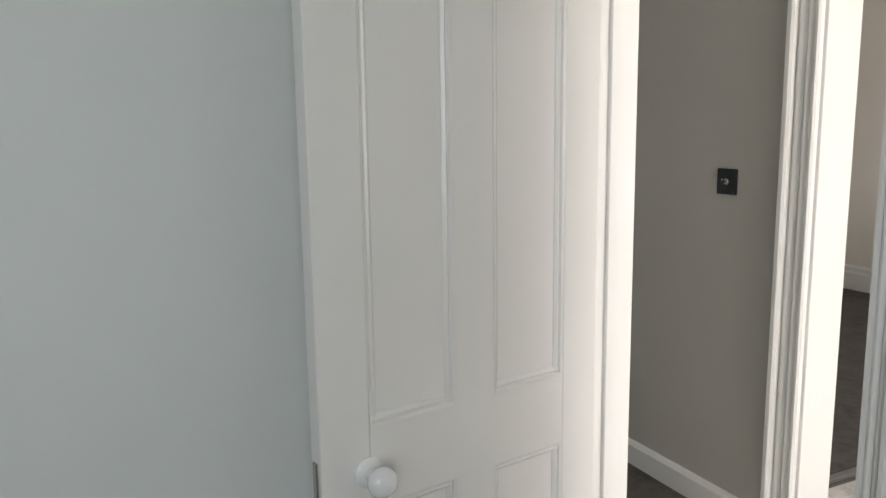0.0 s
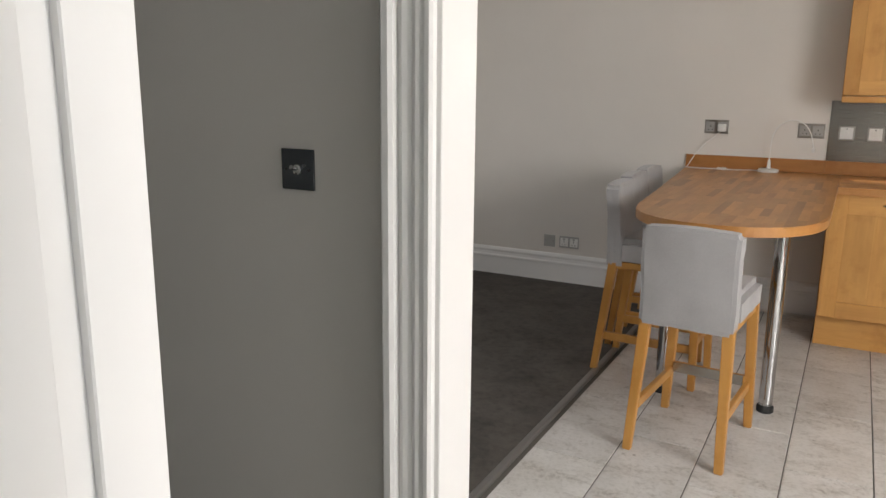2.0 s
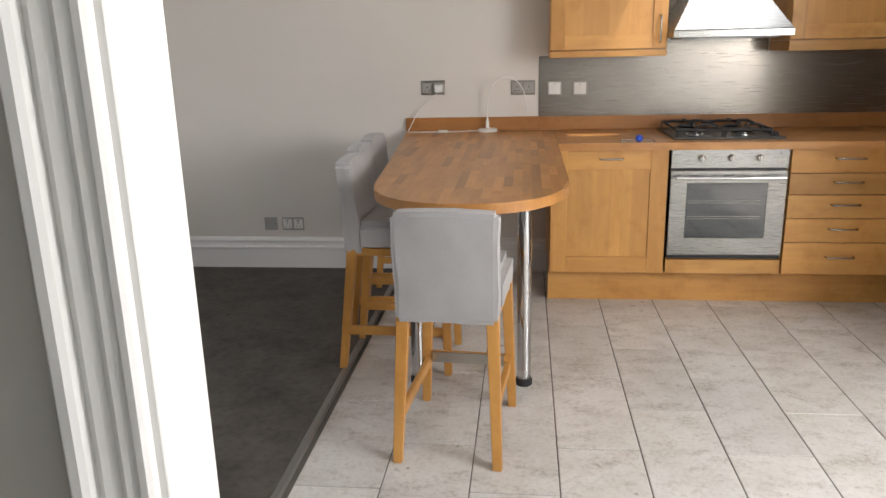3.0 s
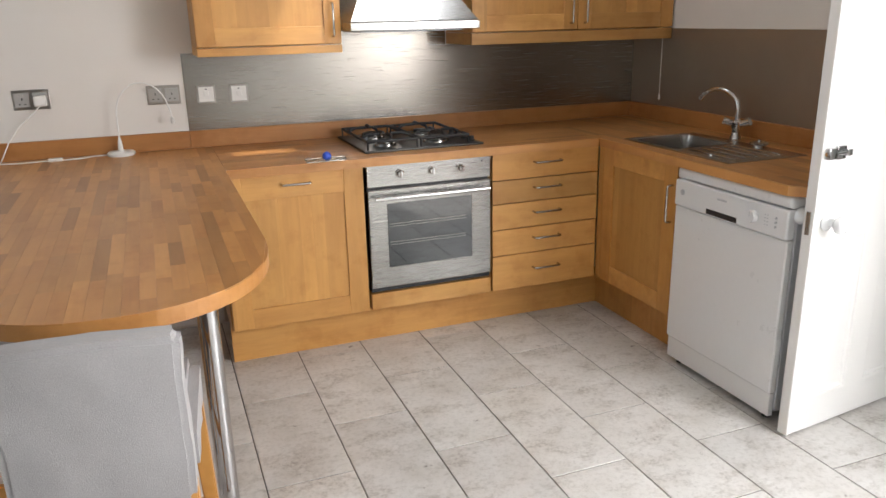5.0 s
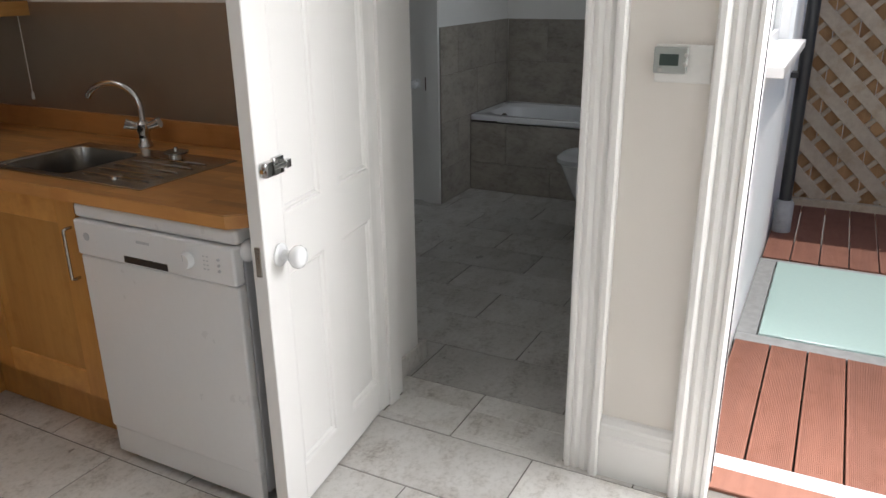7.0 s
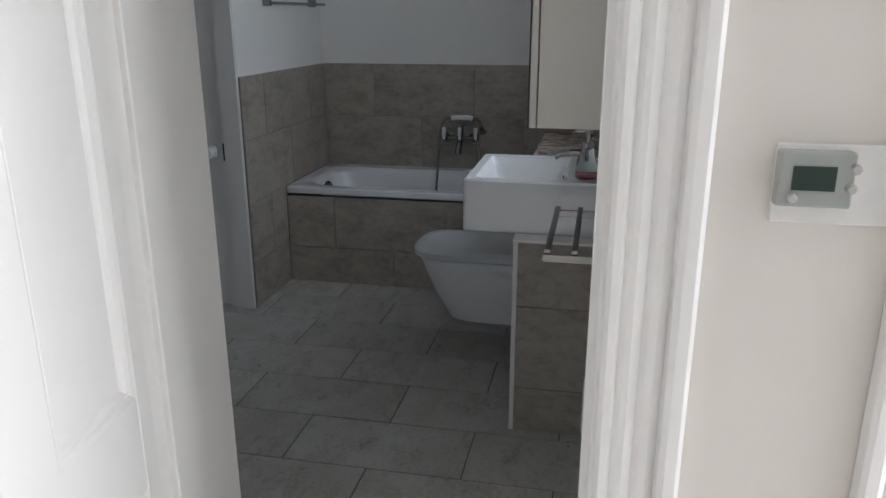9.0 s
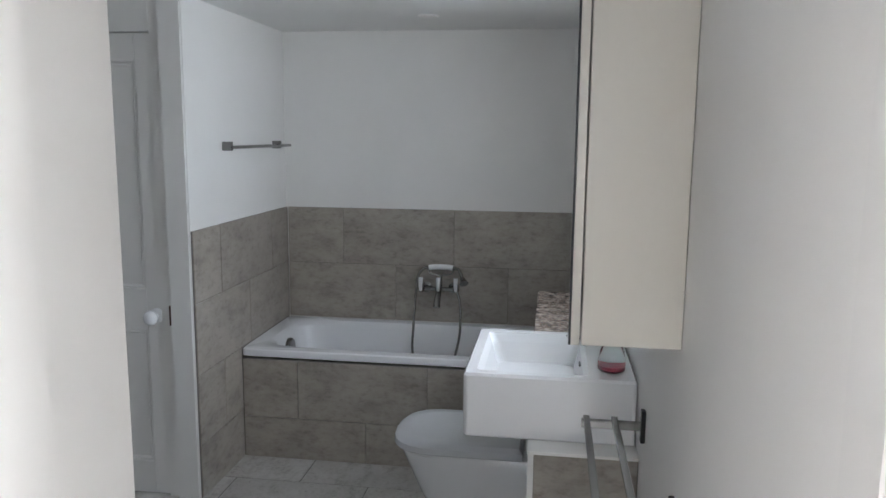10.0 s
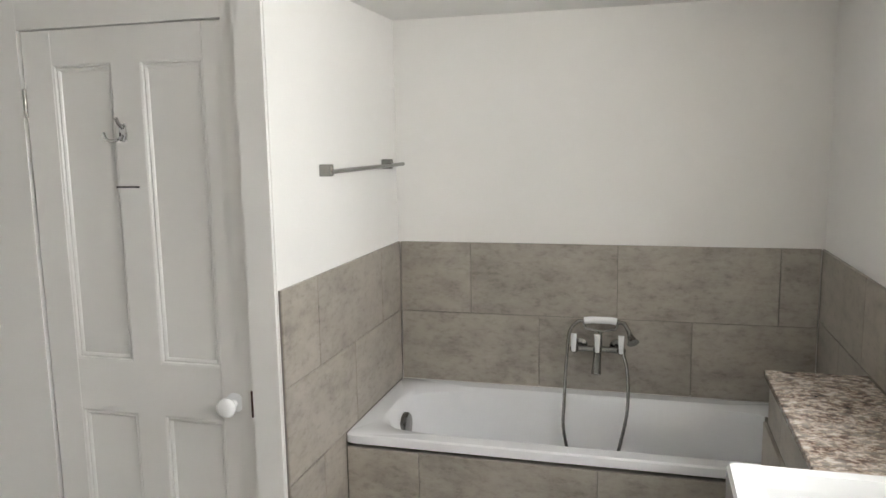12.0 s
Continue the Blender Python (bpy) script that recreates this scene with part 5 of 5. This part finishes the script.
part("spout", tube([(4.62, Y0 + 0.06, 0.950), (4.62, Y0 + 0.11, 0.962), (4.62, Y0 + 0.165, 0.958), (4.62, Y0 + 0.185, 0.946)], 0.013, 12), DARK_CHROME, t, "", True)
part("lever", box(4.608, 4.632, Y0 + 0.045, Y0 + 0.135, 0.976, 0.984, 0.003, 2), DARK_CHROME, t)
d = thing("soap_dispenser", "clear soap bottle with pink soap and pump", "soap dispenser")
SX, SY = 4.445, Y0 + 0.065
part("bottle", spin([(0.032, 0.9075), (0.038, 0.912), (0.040, 0.930), (0.034, 0.965), (0.024, 0.995), (0.022, 1.012), (0, 1.012)], 24, (SX, SY, 0)), GLASS, d, "clear faceted glass bottle", True)
part("soap", spin([(0.030, 0.9115), (0.0365, 0.914), (0.0365, 0.924), (0, 0.924)], 24, (SX, SY, 0)), plain("pink_soap", (0.60, 0.10, 0.16), 0.2), d, "pink liquid soap")
bm = spin([(0.020, 1.0125), (0.020, 1.028), (0.006, 1.030), (0.006, 1.058), (0.013, 1.060), (0.013, 1.070), (0, 1.071)], 18, (SX, SY, 0))
tube([(SX, SY, 1.064), (SX, SY + 0.04, 1.066), (SX, SY + 0.055, 1.058)], 0.005, 8, bm)
part("pump", bm, CHROME, d, "chrome pump head", True)
# wall-hung pan on the boxing
w = thing("toilet", "white wall-hung toilet with closed grey-white lid", "toilet")
WX, WY0, WY1 = 4.96, 3.318, 3.822


def pan_ring(z, front, half, back=WY0):
    pts = []
    for k in range(13):
        a = math.pi * k / 12
        pts.append((WX + half * math.copysign(abs(math.cos(a)) ** 0.75, math.cos(a)), front - 0.17 + 0.17 * abs(math.sin(a)) ** 0.8, z))
    return [(WX + half, back, z)] + pts + [(WX - half, back, z)]


bm = loft([pan_ring(0.150, 3.600, 0.105), pan_ring(0.175, 3.672, 0.135), pan_ring(0.28, 3.730, 0.155), pan_ring(0.40, 3.780, 0.170), pan_ring(0.448, WY1 - 0.022, 0.176), pan_ring(0.455, WY1 - 0.026, 0.172)], None, True, True)
part("pan", bm, CERAMIC, w, "", True)
bm = loft([pan_ring(0.459, WY1 - 0.006, 0.180, WY0 + 0.03), pan_ring(0.464, WY1, 0.185, WY0 + 0.028), pan_ring(0.485, WY1 - 0.002, 0.184, WY0 + 0.028), pan_ring(0.500, WY1 - 0.02, 0.168, WY0 + 0.04), pan_ring(0.503, WY1 - 0.06, 0.13, WY0 + 0.07)], None, True, True)
part("lid", bm, plain("toilet_lid", (0.62, 0.64, 0.66), 0.25, 0, 0.2, 0.02), w, "closed pale grey lid", True)
# towel rail under the basin end
r = thing("towel_rail", "brushed steel double towel rail beside the basin", "towel rail")
for x in (3.725, 4.195):
    part("wall_plate", box(x - 0.012, x + 0.012, BY0 + 0.001, BY0 + 0.012, 0.800, 0.885, 0.002, 1), BLACK, r, "dark wall plate")
    part("arm", box(x - 0.008, x + 0.008, BY0 + 0.012, BY0 + 0.160, 0.832, 0.852, 0.001, 1), DARK_CHROME, r)
for y in (BY0 + 0.078, BY0 + 0.148):
    part("rail", box(3.725, 4.195, y - 0.008, y + 0.008, 0.852, 0.864, 0.001, 1), DARK_CHROME, r)
# mirror cabinet
m = thing("mirror_cabinet", "tall cream bathroom cabinet with mirrored front", "mirror cabinet")
part("body", box(3.744, 4.185, BY0 + 0.001, 3.208, 1.172, 1.860, 0.002, 1), CREAM, m)
part("door_edge", box(3.744, 4.185, 3.211, 3.228, 1.172, 1.860, 0.001, 1), CREAM, m)
for x0, x1 in ((3.745, 4.184),):
    part("mirror", box(x0, x1, 3.2282, 3.2325, 1.173, 1.859, 0.0005, 1), MIRROR, m, "frameless mirror door")
part("edge_strip", box(3.7425, 3.7438, 3.2283, 3.2325, 1.173, 1.859), BLACK, m)
# window behind the cabinet
w = thing("window_1", "white framed frosted bathroom window with tiled sill", "window")
bm = bmesh.new()
for a, b, z0, z1 in ((3.95, 4.005, 1.14, 2.05), (5.205, 5.26, 1.14, 2.05), (4.005, 5.205, 1.14, 1.195), (4.005, 5.205, 1.995, 2.05), (4.58, 4.63, 1.195, 1.995)):
    box(a, b, 2.745, 2.800, z0, z1, 0.004, 1, bm)
part("window_frame", bm, GLOSS, w)
for a, b in ((4.005, 4.58), (4.63, 5.205)):
    p = part("pane", box(a, b, 2.768, 2.776, 1.195, 1.995), GLASS, w)
    p.visible_shadow = False
part("window_sill", box(3.90, 5.31, 2.615, 2.744, 1.095, 1.138, 0.005, 2), GLOSS, w, "white outside sill")
w["kind"] = "structure"
tagged(link_mesh("reveal_sill", box(3.952, 5.258, 2.802, 3.035, 1.1405, 1.156, 0.002, 1), BTILE), "stone tile window board", "window board")
# ceiling downlight
l = thing("downlight", "small recessed white ceiling downlight", "downlight")
part("ring", spin([(0.028, BZ - 0.004), (0.046, BZ - 0.006), (0.048, BZ - 0.001), (0.048, BZ)], 28, (5.85, 3.86, 0)), PLASTIC, l, "", True)
part("lens", spin([(0.028, BZ - 0.003), (0.0, BZ - 0.003)], 20, (5.85, 3.86, 0)), CHROME, l)
tagged(link_mesh("latch_hole", box(5.196, 5.2, 4.833, 4.846, 0.765, 0.850, 0.001, 1), plain("rusty_iron", (0.07, 0.03, 0.02), 0.8)), "rusty broken latch recess beside the cupboard door", "latch")
# hook on the cupboard door
h = thing("coat_hook", "chrome double coat hook on the cupboard door", "coat hook")
HXX = 5.167
part("base", box(HXX - 0.004, HXX + 0.0005, 5.195, 5.222, 1.615, 1.670, 0.002, 1), CHROME, h)
for sy in (-1, 1):
    part("prong", tube(smooth_line([(HXX, 5.208, 1.632), (HXX - 0.022, 5.208 + sy * 0.014, 1.618), (HXX - 0.036, 5.208 + sy * 0.032, 1.622), (HXX - 0.040, 5.208 + sy * 0.040, 1.642)], 6), 0.005, 8), CHROME, h, "", True)
part("top_knob", tube([(HXX, 5.208, 1.655), (HXX - 0.02, 5.208, 1.668), (HXX - 0.03, 5.208, 1.685)], 0.006, 8), CHROME, h, "", True)
tagged(link_mesh("door_slot", box(5.1635, 5.1675, 5.165, 5.245, 1.476, 1.481), BLACK), "thin dark groove strip on the cupboard door", "strip")
tagged(link_mesh("strike_plate", box(HX + 0.055, HX + 0.085, 3.0545, 3.0565, 0.86, 0.935, 0.001, 1), SATIN), "metal strike plate on the bathroom door lining", "strike plate")


# ---- tiles, piece by piece ----
def tile_mesh(name, w, h, t, mat, bev=0.0015):
    bm = box(0, w, 0, h, 0, t)
    top = [e for e in bm.edges if all(v.co.z > t * 0.5 for v in e.verts)]
    bmesh.ops.bevel(bm, geom=top, offset=bev, segments=1, affect="EDGES")
    me = bpy.data.meshes.new(name)
    bm.to_mesh(me)
    bm.free()
    me.materials.append(mat)
    return me


TILE_CACHE = {}


def lay(parent, rects, frame_m, mat, t=0.010, name="tile"):
    """Tiles as objects: rects are (u0, u1, v0, v1) in the plane whose pose is frame_m."""
    inv = parent.matrix_world.inverted()
    for u0, u1, v0, v1 in rects:
        key = (round(u1 - u0, 3), round(v1 - v0, 3), t, mat.name)
        if key not in TILE_CACHE:
            TILE_CACHE[key] = tile_mesh(name, u1 - u0, v1 - v0, t, mat)
        ob = new(name, TILE_CACHE[key])
        ob.parent = parent
        ob.matrix_parent_inverse = inv
        ob.matrix_world = frame_m @ Matrix.Translation((u0, v0, random.uniform(0, 0.0006)))


def bond(u0, u1, v0, v1, first_u, first_v, du, dv, shift, gap=0.003, axis_u=True):
    """Rectangles of a running bond cut to the area; columns along v, every second one moved by shift."""
    out = []
    k0 = math.floor((u0 - first_u) / du)
    for k in range(k0, math.ceil((u1 - first_u) / du) + 1):
        a, b = max(u0, first_u + k * du), min(u1, first_u + (k + 1) * du)
        if b - a < 0.02:
            continue
        base = first_v + (shift if k % 2 else 0)
        n0 = math.floor((v0 - base) / dv)
        for n in range(n0, math.ceil((v1 - base) / dv) + 1):
            c, d = max(v0, base + n * dv), min(v1, base + (n + 1) * dv)
            if d - c > 0.02:
                out.append((a + gap / 2, b - gap / 2, c + gap / 2, d - gap / 2))
    return out


def clipped(rects, keep):
    out = []
    for u0, u1, v0, v1 in rects:
        for k in keep:
            a, b, c, d = max(u0, k[0]), min(u1, k[1]), max(v0, k[2]), min(v1, k[3])
            if b - a > 0.012 and d - c > 0.012:
                out.append((a, b, c, d))
    return out


floor_ob = bpy.data.objects["floor"]
flat = Matrix.Translation((0, 0, -0.010))
full = bond(-0.55, 6.0, 1.0, 6.0, 0.362, 4.672 - 8 * 0.6205, 0.2975, 0.6205, -0.30, 0.0045)
lay(floor_ob, clipped(full, [(-0.55, HX, 1.022, HY), (HX, 2.92, 3.045, 3.715), (2.92, 3.038, 3.02, 3.78)]), flat, TILE)
# bathroom floor: same tile, shade put into the colour
lay(floor_ob, clipped(full, [(3.041, 5.66, 3.02, 5.9), (2.925, 3.038, 3.90, 5.9)]), flat, BFLOOR_SHADED)

# back wall of the bath: rows 0.31 high
xw = Matrix(((0, 0, -1, BX1 - 0.001), (1, 0, 0, 0), (0, 1, 0, 0), (0, 0, 0, 1)))      # u along y, v up, out -x
rows = []
for v0, v1, edges in ((0.858, 1.166, (4.728, 4.410, 3.792, 3.175, 3.032)), (0.546, 0.855, (4.728, 4.115, 3.495, 3.032)), (0.30, 0.543, (4.728, 4.410, 3.792, 3.175, 3.032))):
    for a, c in zip(edges, edges[1:]):
        rows.append((c + 0.0015, a - 0.0015, v0, v1))
end_wall = bpy.data.objects["wall_bath_end"]
part("grout_bed", box(BX1 - 0.007, BX1 - 0.0005, 3.034, 4.727, 0.30, 1.165), BGROUT, end_wall)
lay(end_wall, rows, xw, BTILE)
# side wall
yw = Matrix(((1, 0, 0, 0), (0, 0, -1, BY1 - 0.001), (0, 1, 0, 0), (0, 0, 0, 1)))        # u along x, v up, out -y
rows = []
for v0, v1, edges in ((0.861, 1.166, (5.203, 5.460, 6.080, 6.323)), (0.549, 0.858, (5.203, 5.770, 6.323)), (0.240, 0.546, (5.203, 5.460, 5.652)), (0.0, 0.237, (5.203, 5.652))):
    for a, c in zip(edges, edges[1:]):
        rows.append((a + 0.0015, c - 0.0015, v0, v1))
part("grout_bed", box(5.204, 6.325, BY1 - 0.007, BY1 - 0.0005, 0, 1.165), BGROUT, bpy.data.objects["wall_bath_side"])
lay(bpy.data.objects["wall_bath_side"], rows, yw, BTILE)
# window wall: out +y
ww = Matrix(((-1, 0, 0, 0), (0, 0, 1, BY0 + 0.001), (0, 1, 0, 0), (0, 0, 0, 1)))
rows = []
for v0, v1, edges in ((0.887, 1.1395, (4.86, 5.26)), (0.887, 1.166, (5.263, 5.72, 6.323)), (0.546, 0.884, (5.636, 6.0, 6.323)), (0.40, 0.543, (5.66, 6.323))):
    for a, c in zip(edges, edges[1:]):
        rows.append((-c + 0.0015, -a - 0.0015, v0, v1))
part("grout_bed", box(5.262, 6.325, BY0 + 0.0005, BY0 + 0.007, 0.40, 1.165), BGROUT, bpy.data.objects["wall_bath_window"])
lay(bpy.data.objects["wall_bath_window"], rows, ww, BTILE)
# bath front panel
f = structure("bath_panel", box(BXF + 0.014, BXF + 0.045, 3.32, BY1 - 0.012, -0.008, 0.493), BGROUT, "tiled front panel of the bathtub", "bath panel")
xf = Matrix(((0, 0, -1, BXF + 0.0135), (1, 0, 0, 0), (0, 1, 0, 0), (0, 0, 0, 1)))
rows = []
for v0, v1, edges in ((0.206, 0.492, (4.728, 4.453, 3.823, 3.32)), (0.0, 0.203, (4.728, 4.120, 3.50, 3.32))):
    for a, c in zip(edges, edges[1:]):
        rows.append((c + 0.0015, a - 0.0015, v0, v1))
lay(f, rows, xf, BTILE)
# boxing behind pan and basin
f = structure("boxing", box(4.288, BXF + 0.04, BY0 + 0.001, 3.304, -0.008, 0.712), BGROUT, "tiled boxing behind toilet and basin", "boxing")
f2 = structure("boxing_ledge", box(4.86, 5.622, BY0 + 0.001, 3.295, 0.713, 0.861), BGROUT, "tiled upper boxing under the granite ledge", "boxing")
xb = Matrix(((0, 0, -1, 4.2878), (1, 0, 0, 0), (0, 1, 0, 0), (0, 0, 0, 1)))
lay(f, [(3.024, 3.300, 0.482, 0.711), (3.024, 3.300, 0.172, 0.479), (3.024, 3.300, 0.0, 0.169)], xb, BTILE)
wb = Matrix(((-1, 0, 0, 0), (0, 0, 1, 3.3042), (0, 1, 0, 0), (0, 0, 0, 1)))
rows = []
for v0, v1, edges in ((0.482, 0.711, (4.278, 4.70, 5.30, 5.650)), (0.172, 0.479, (4.278, 4.45, 5.05, 5.650)), (0.0, 0.169, (4.278, 4.70, 5.30, 5.650))):
    for a, c in zip(edges, edges[1:]):
        rows.append((-c + 0.0015, -a - 0.0015, v0, v1))
lay(f, rows, wb, BTILE)
wb2 = Matrix(((-1, 0, 0, 0), (0, 0, 1, 3.2952), (0, 1, 0, 0), (0, 0, 0, 1)))
lay(f2, [(-5.40, -4.862, 0.716, 0.860), (-5.620, -5.403, 0.716, 0.860)], wb2, BTILE)
structure("trim_boxing", box(4.274, 4.288, 3.3005, 3.316, 0, 0.714), GLOSS, "white edge trim of the tiled boxing", "trim")
structure("trim_boxing_top", box(4.272, 4.86, BY0 + 0.001, 3.318, 0.7125, 0.7205), GLOSS, "white capping of the tiled boxing", "trim")
structure("trim_cupboard", box(5.186, 5.199, 4.742, 4.832, 0, BZ), GLOSS, "flat white architrave beside the cupboard door", "trim")
structure("skirting_tile", box(2.925, 3.20, 3.765, 3.779, 0, 0.085, 0.002, 1), TILE, "low stone tile skirting by the bathroom door", "skirting")


# ---- outside ----
structure("wall_outside", box(2.92, 7.2, 2.68, 2.699, -0.3, 1.094), RENDER_WHITE, "sunlit white painted masonry wall", "wall")
bm = box(2.92, 3.949, 2.68, 2.699, 1.094, 3.2)
box(5.261, 7.2, 2.68, 2.699, 1.094, 3.2, bm=bm)
box(3.949, 5.261, 2.68, 2.699, 2.051, 3.2, bm=bm)
structure("wall_outside_upper", bm, RENDER_WHITE, "sunlit white painted masonry round the window", "wall")
# patio frame
w = thing("patio_door_frame", "white painted frame and sill of the open patio door", "door frame")
part("jamb", box(HX + 0.002, HX + 0.138, 2.603, 2.650, 0, 2.15, 0.004, 1), GLOSS, w)
part("jamb", box(HX + 0.002, HX + 0.138, 0.802, 0.855, 0, 2.15, 0.004, 1), GLOSS, w)
part("head", box(HX + 0.002, HX + 0.138, 0.856, 2.602, 2.10, 2.15, 0.004, 1), GLOSS, w)
part("seal", box(HX + 0.07, HX + 0.076, 2.5995, 2.603, 0.02, 2.1), BLACK, w)
part("threshold", box(HX + 0.06, 2.955, 0.80, 2.650, -0.025, 0.010, 0.003, 1), DECK, w, "red timber threshold")
part("weather_bar", box(2.956, 3.050, 0.70, 2.67, -0.03, -0.004, 0.004, 1), GREY_GOODS, w, "pale metal weather bar")
d = thing("deck", "red-brown grooved deck boards round a glass panel", "deck")


def deck_board(length):
    """A grooved deck board along x, 138 mm wide, its top at z 0."""
    prof = [(0, -0.026), (0, -0.002), (0.002, 0)]
    n = 22
    for k in range(n):
        y = 0.006 + k * (0.126 / n)
        prof += [(y, 0), (y + 0.0012, -0.0022), (y + 0.0034, -0.0022), (y + 0.0046, 0)]
    prof += [(0.136, 0), (0.138, -0.002), (0.138, -0.026)]
    bmx = bmesh.new()
    a = [bmx.verts.new((0, y, z)) for y, z in prof]
    b = [bmx.verts.new((length, y, z)) for y, z in prof]
    bmx.faces.new(a)
    bmx.faces.new(b[::-1])
    for k in range(len(prof)):
        bmx.faces.new((a[k], a[(k + 1) % len(prof)], b[(k + 1) % len(prof)], b[k]))
    bmesh.ops.recalc_face_normals(bmx, faces=bmx.faces)
    me = bpy.data.meshes.new("board")
    bmx.to_mesh(me)
    bmx.free()
    me.materials.append(DECK)
    return me


near, far = deck_board(0.94), deck_board(1.20)
for k in range(20):
    for me, x in ((near, 3.052), (far, 5.13)):
        ob = new("board", me)
        ob.parent = d
        ob.location = (x, 2.530 - k * 0.1455, -0.028 + 0.0005 * (k % 3))
part("joist", box(3.06, 3.10, -0.4, 2.62, -0.12, -0.056), LINING_DARK, d)
part("joist", box(5.16, 5.20, -0.4, 2.62, -0.12, -0.056), LINING_DARK, d)
g = thing("floor_light", "frosted green walk-on glass panel in the deck", "glass panel")
part("glass", box(4.10, 5.08, 0.9, 2.585, -0.060, -0.030, 0.004, 1), FROST, g)
bm = bmesh.new()
for a, b, c0, c1 in ((4.0, 4.09, 0.8, 2.678), (5.09, 5.125, 0.8, 2.678), (4.09, 5.09, 2.592, 2.678), (4.09, 5.09, 0.8, 0.89)):
    box(a, b, c0, c1, -0.075, -0.036, 0.003, 1, bm)
part("surround", bm, plain("weathered_lead", (0.30, 0.31, 0.31), 0.55, 0.3, 0, 0.25, 25), g, "weathered grey surround")
part("well", box(4.05, 5.10, 0.85, 2.60, -0.29, -0.076), plain("light_well_white", (0.75, 0.80, 0.78), 0.8), g)
# downpipe
p = thing("downpipe", "black plastic downpipe against the white wall", "downpipe")
part("pipe", cyl((5.66, 2.615, 0.08), (5.66, 2.615, 3.1), 0.036, seg=20), BLACK, p, "", True)
part("shoe", spin([(0.055, -0.03), (0.055, 0.15), (0.046, 0.165), (0.046, 0.17), (0.037, 0.17)], 20, (5.66, 2.615, 0)), plain("clay_grey", (0.40, 0.41, 0.42), 0.8, 0, 0, 0.3, 20), p, "old grey clay gully collar", True)
for z in (0.9, 2.2):
    part("clip", box(5.60, 5.72, 2.640, 2.679, z, z + 0.03, 0.002, 1), BLACK, p)
# lattice fence
FXX = 6.32
f = thing("lattice_fence", "weathered diagonal timber lattice before brown fence boards", "fence")
for k in range(30):
    part("board", box(FXX + 0.05, FXX + 0.068, 2.66 - (k + 1) * 0.15, 2.66 - k * 0.15 - 0.004, -0.1, 1.9, 0.002, 1), FENCE, f)
part("bottom_rail", box(FXX - 0.03, FXX + 0.02, -1.8, 2.66, -0.05, 0.02, 0.004, 1), LATTICE, f)
part("top_rail", box(FXX - 0.03, FXX + 0.02, -1.8, 2.66, 1.78, 1.84, 0.004, 1), LATTICE, f)
for sgn in (1, -1):
    x = FXX + (0.0 if sgn > 0 else 0.022)
    wd = 0.085 if sgn > 0 else 0.030
    step = 0.215 if sgn > 0 else 0.16
    for k in range(-12, 40):
        # each slat runs at 45 degrees from the foot to the head of the fence, cut where the fence ends
        yc = 2.66 - k * step
        ends = []
        for z in (0.02, 1.78):
            y = yc + sgn * (z - 0.90)
            yy = min(2.655, max(-1.8, y))
            ends.append(Vector((x, yy, z + sgn * (yy - y))))
        if not (0.01 < ends[0].z < 2.01 and 0.01 < ends[1].z < 2.01) or (ends[1] - ends[0]).length < 0.12:
            continue
        c, half = (ends[0] + ends[1]) / 2, (ends[1] - ends[0]).length / 2
        ob = part("slat", box(-0.009, 0.009, -half, half, -wd / 2, wd / 2, 0.002, 1), LATTICE, f)
        ob.matrix_world = pose(*c, 45 * sgn, 0, 0)
structure("wall_yard", box(2.95, 6.5, -2.0, -1.85, -0.3, 2.0), RENDER_WHITE, "white painted yard wall", "wall")
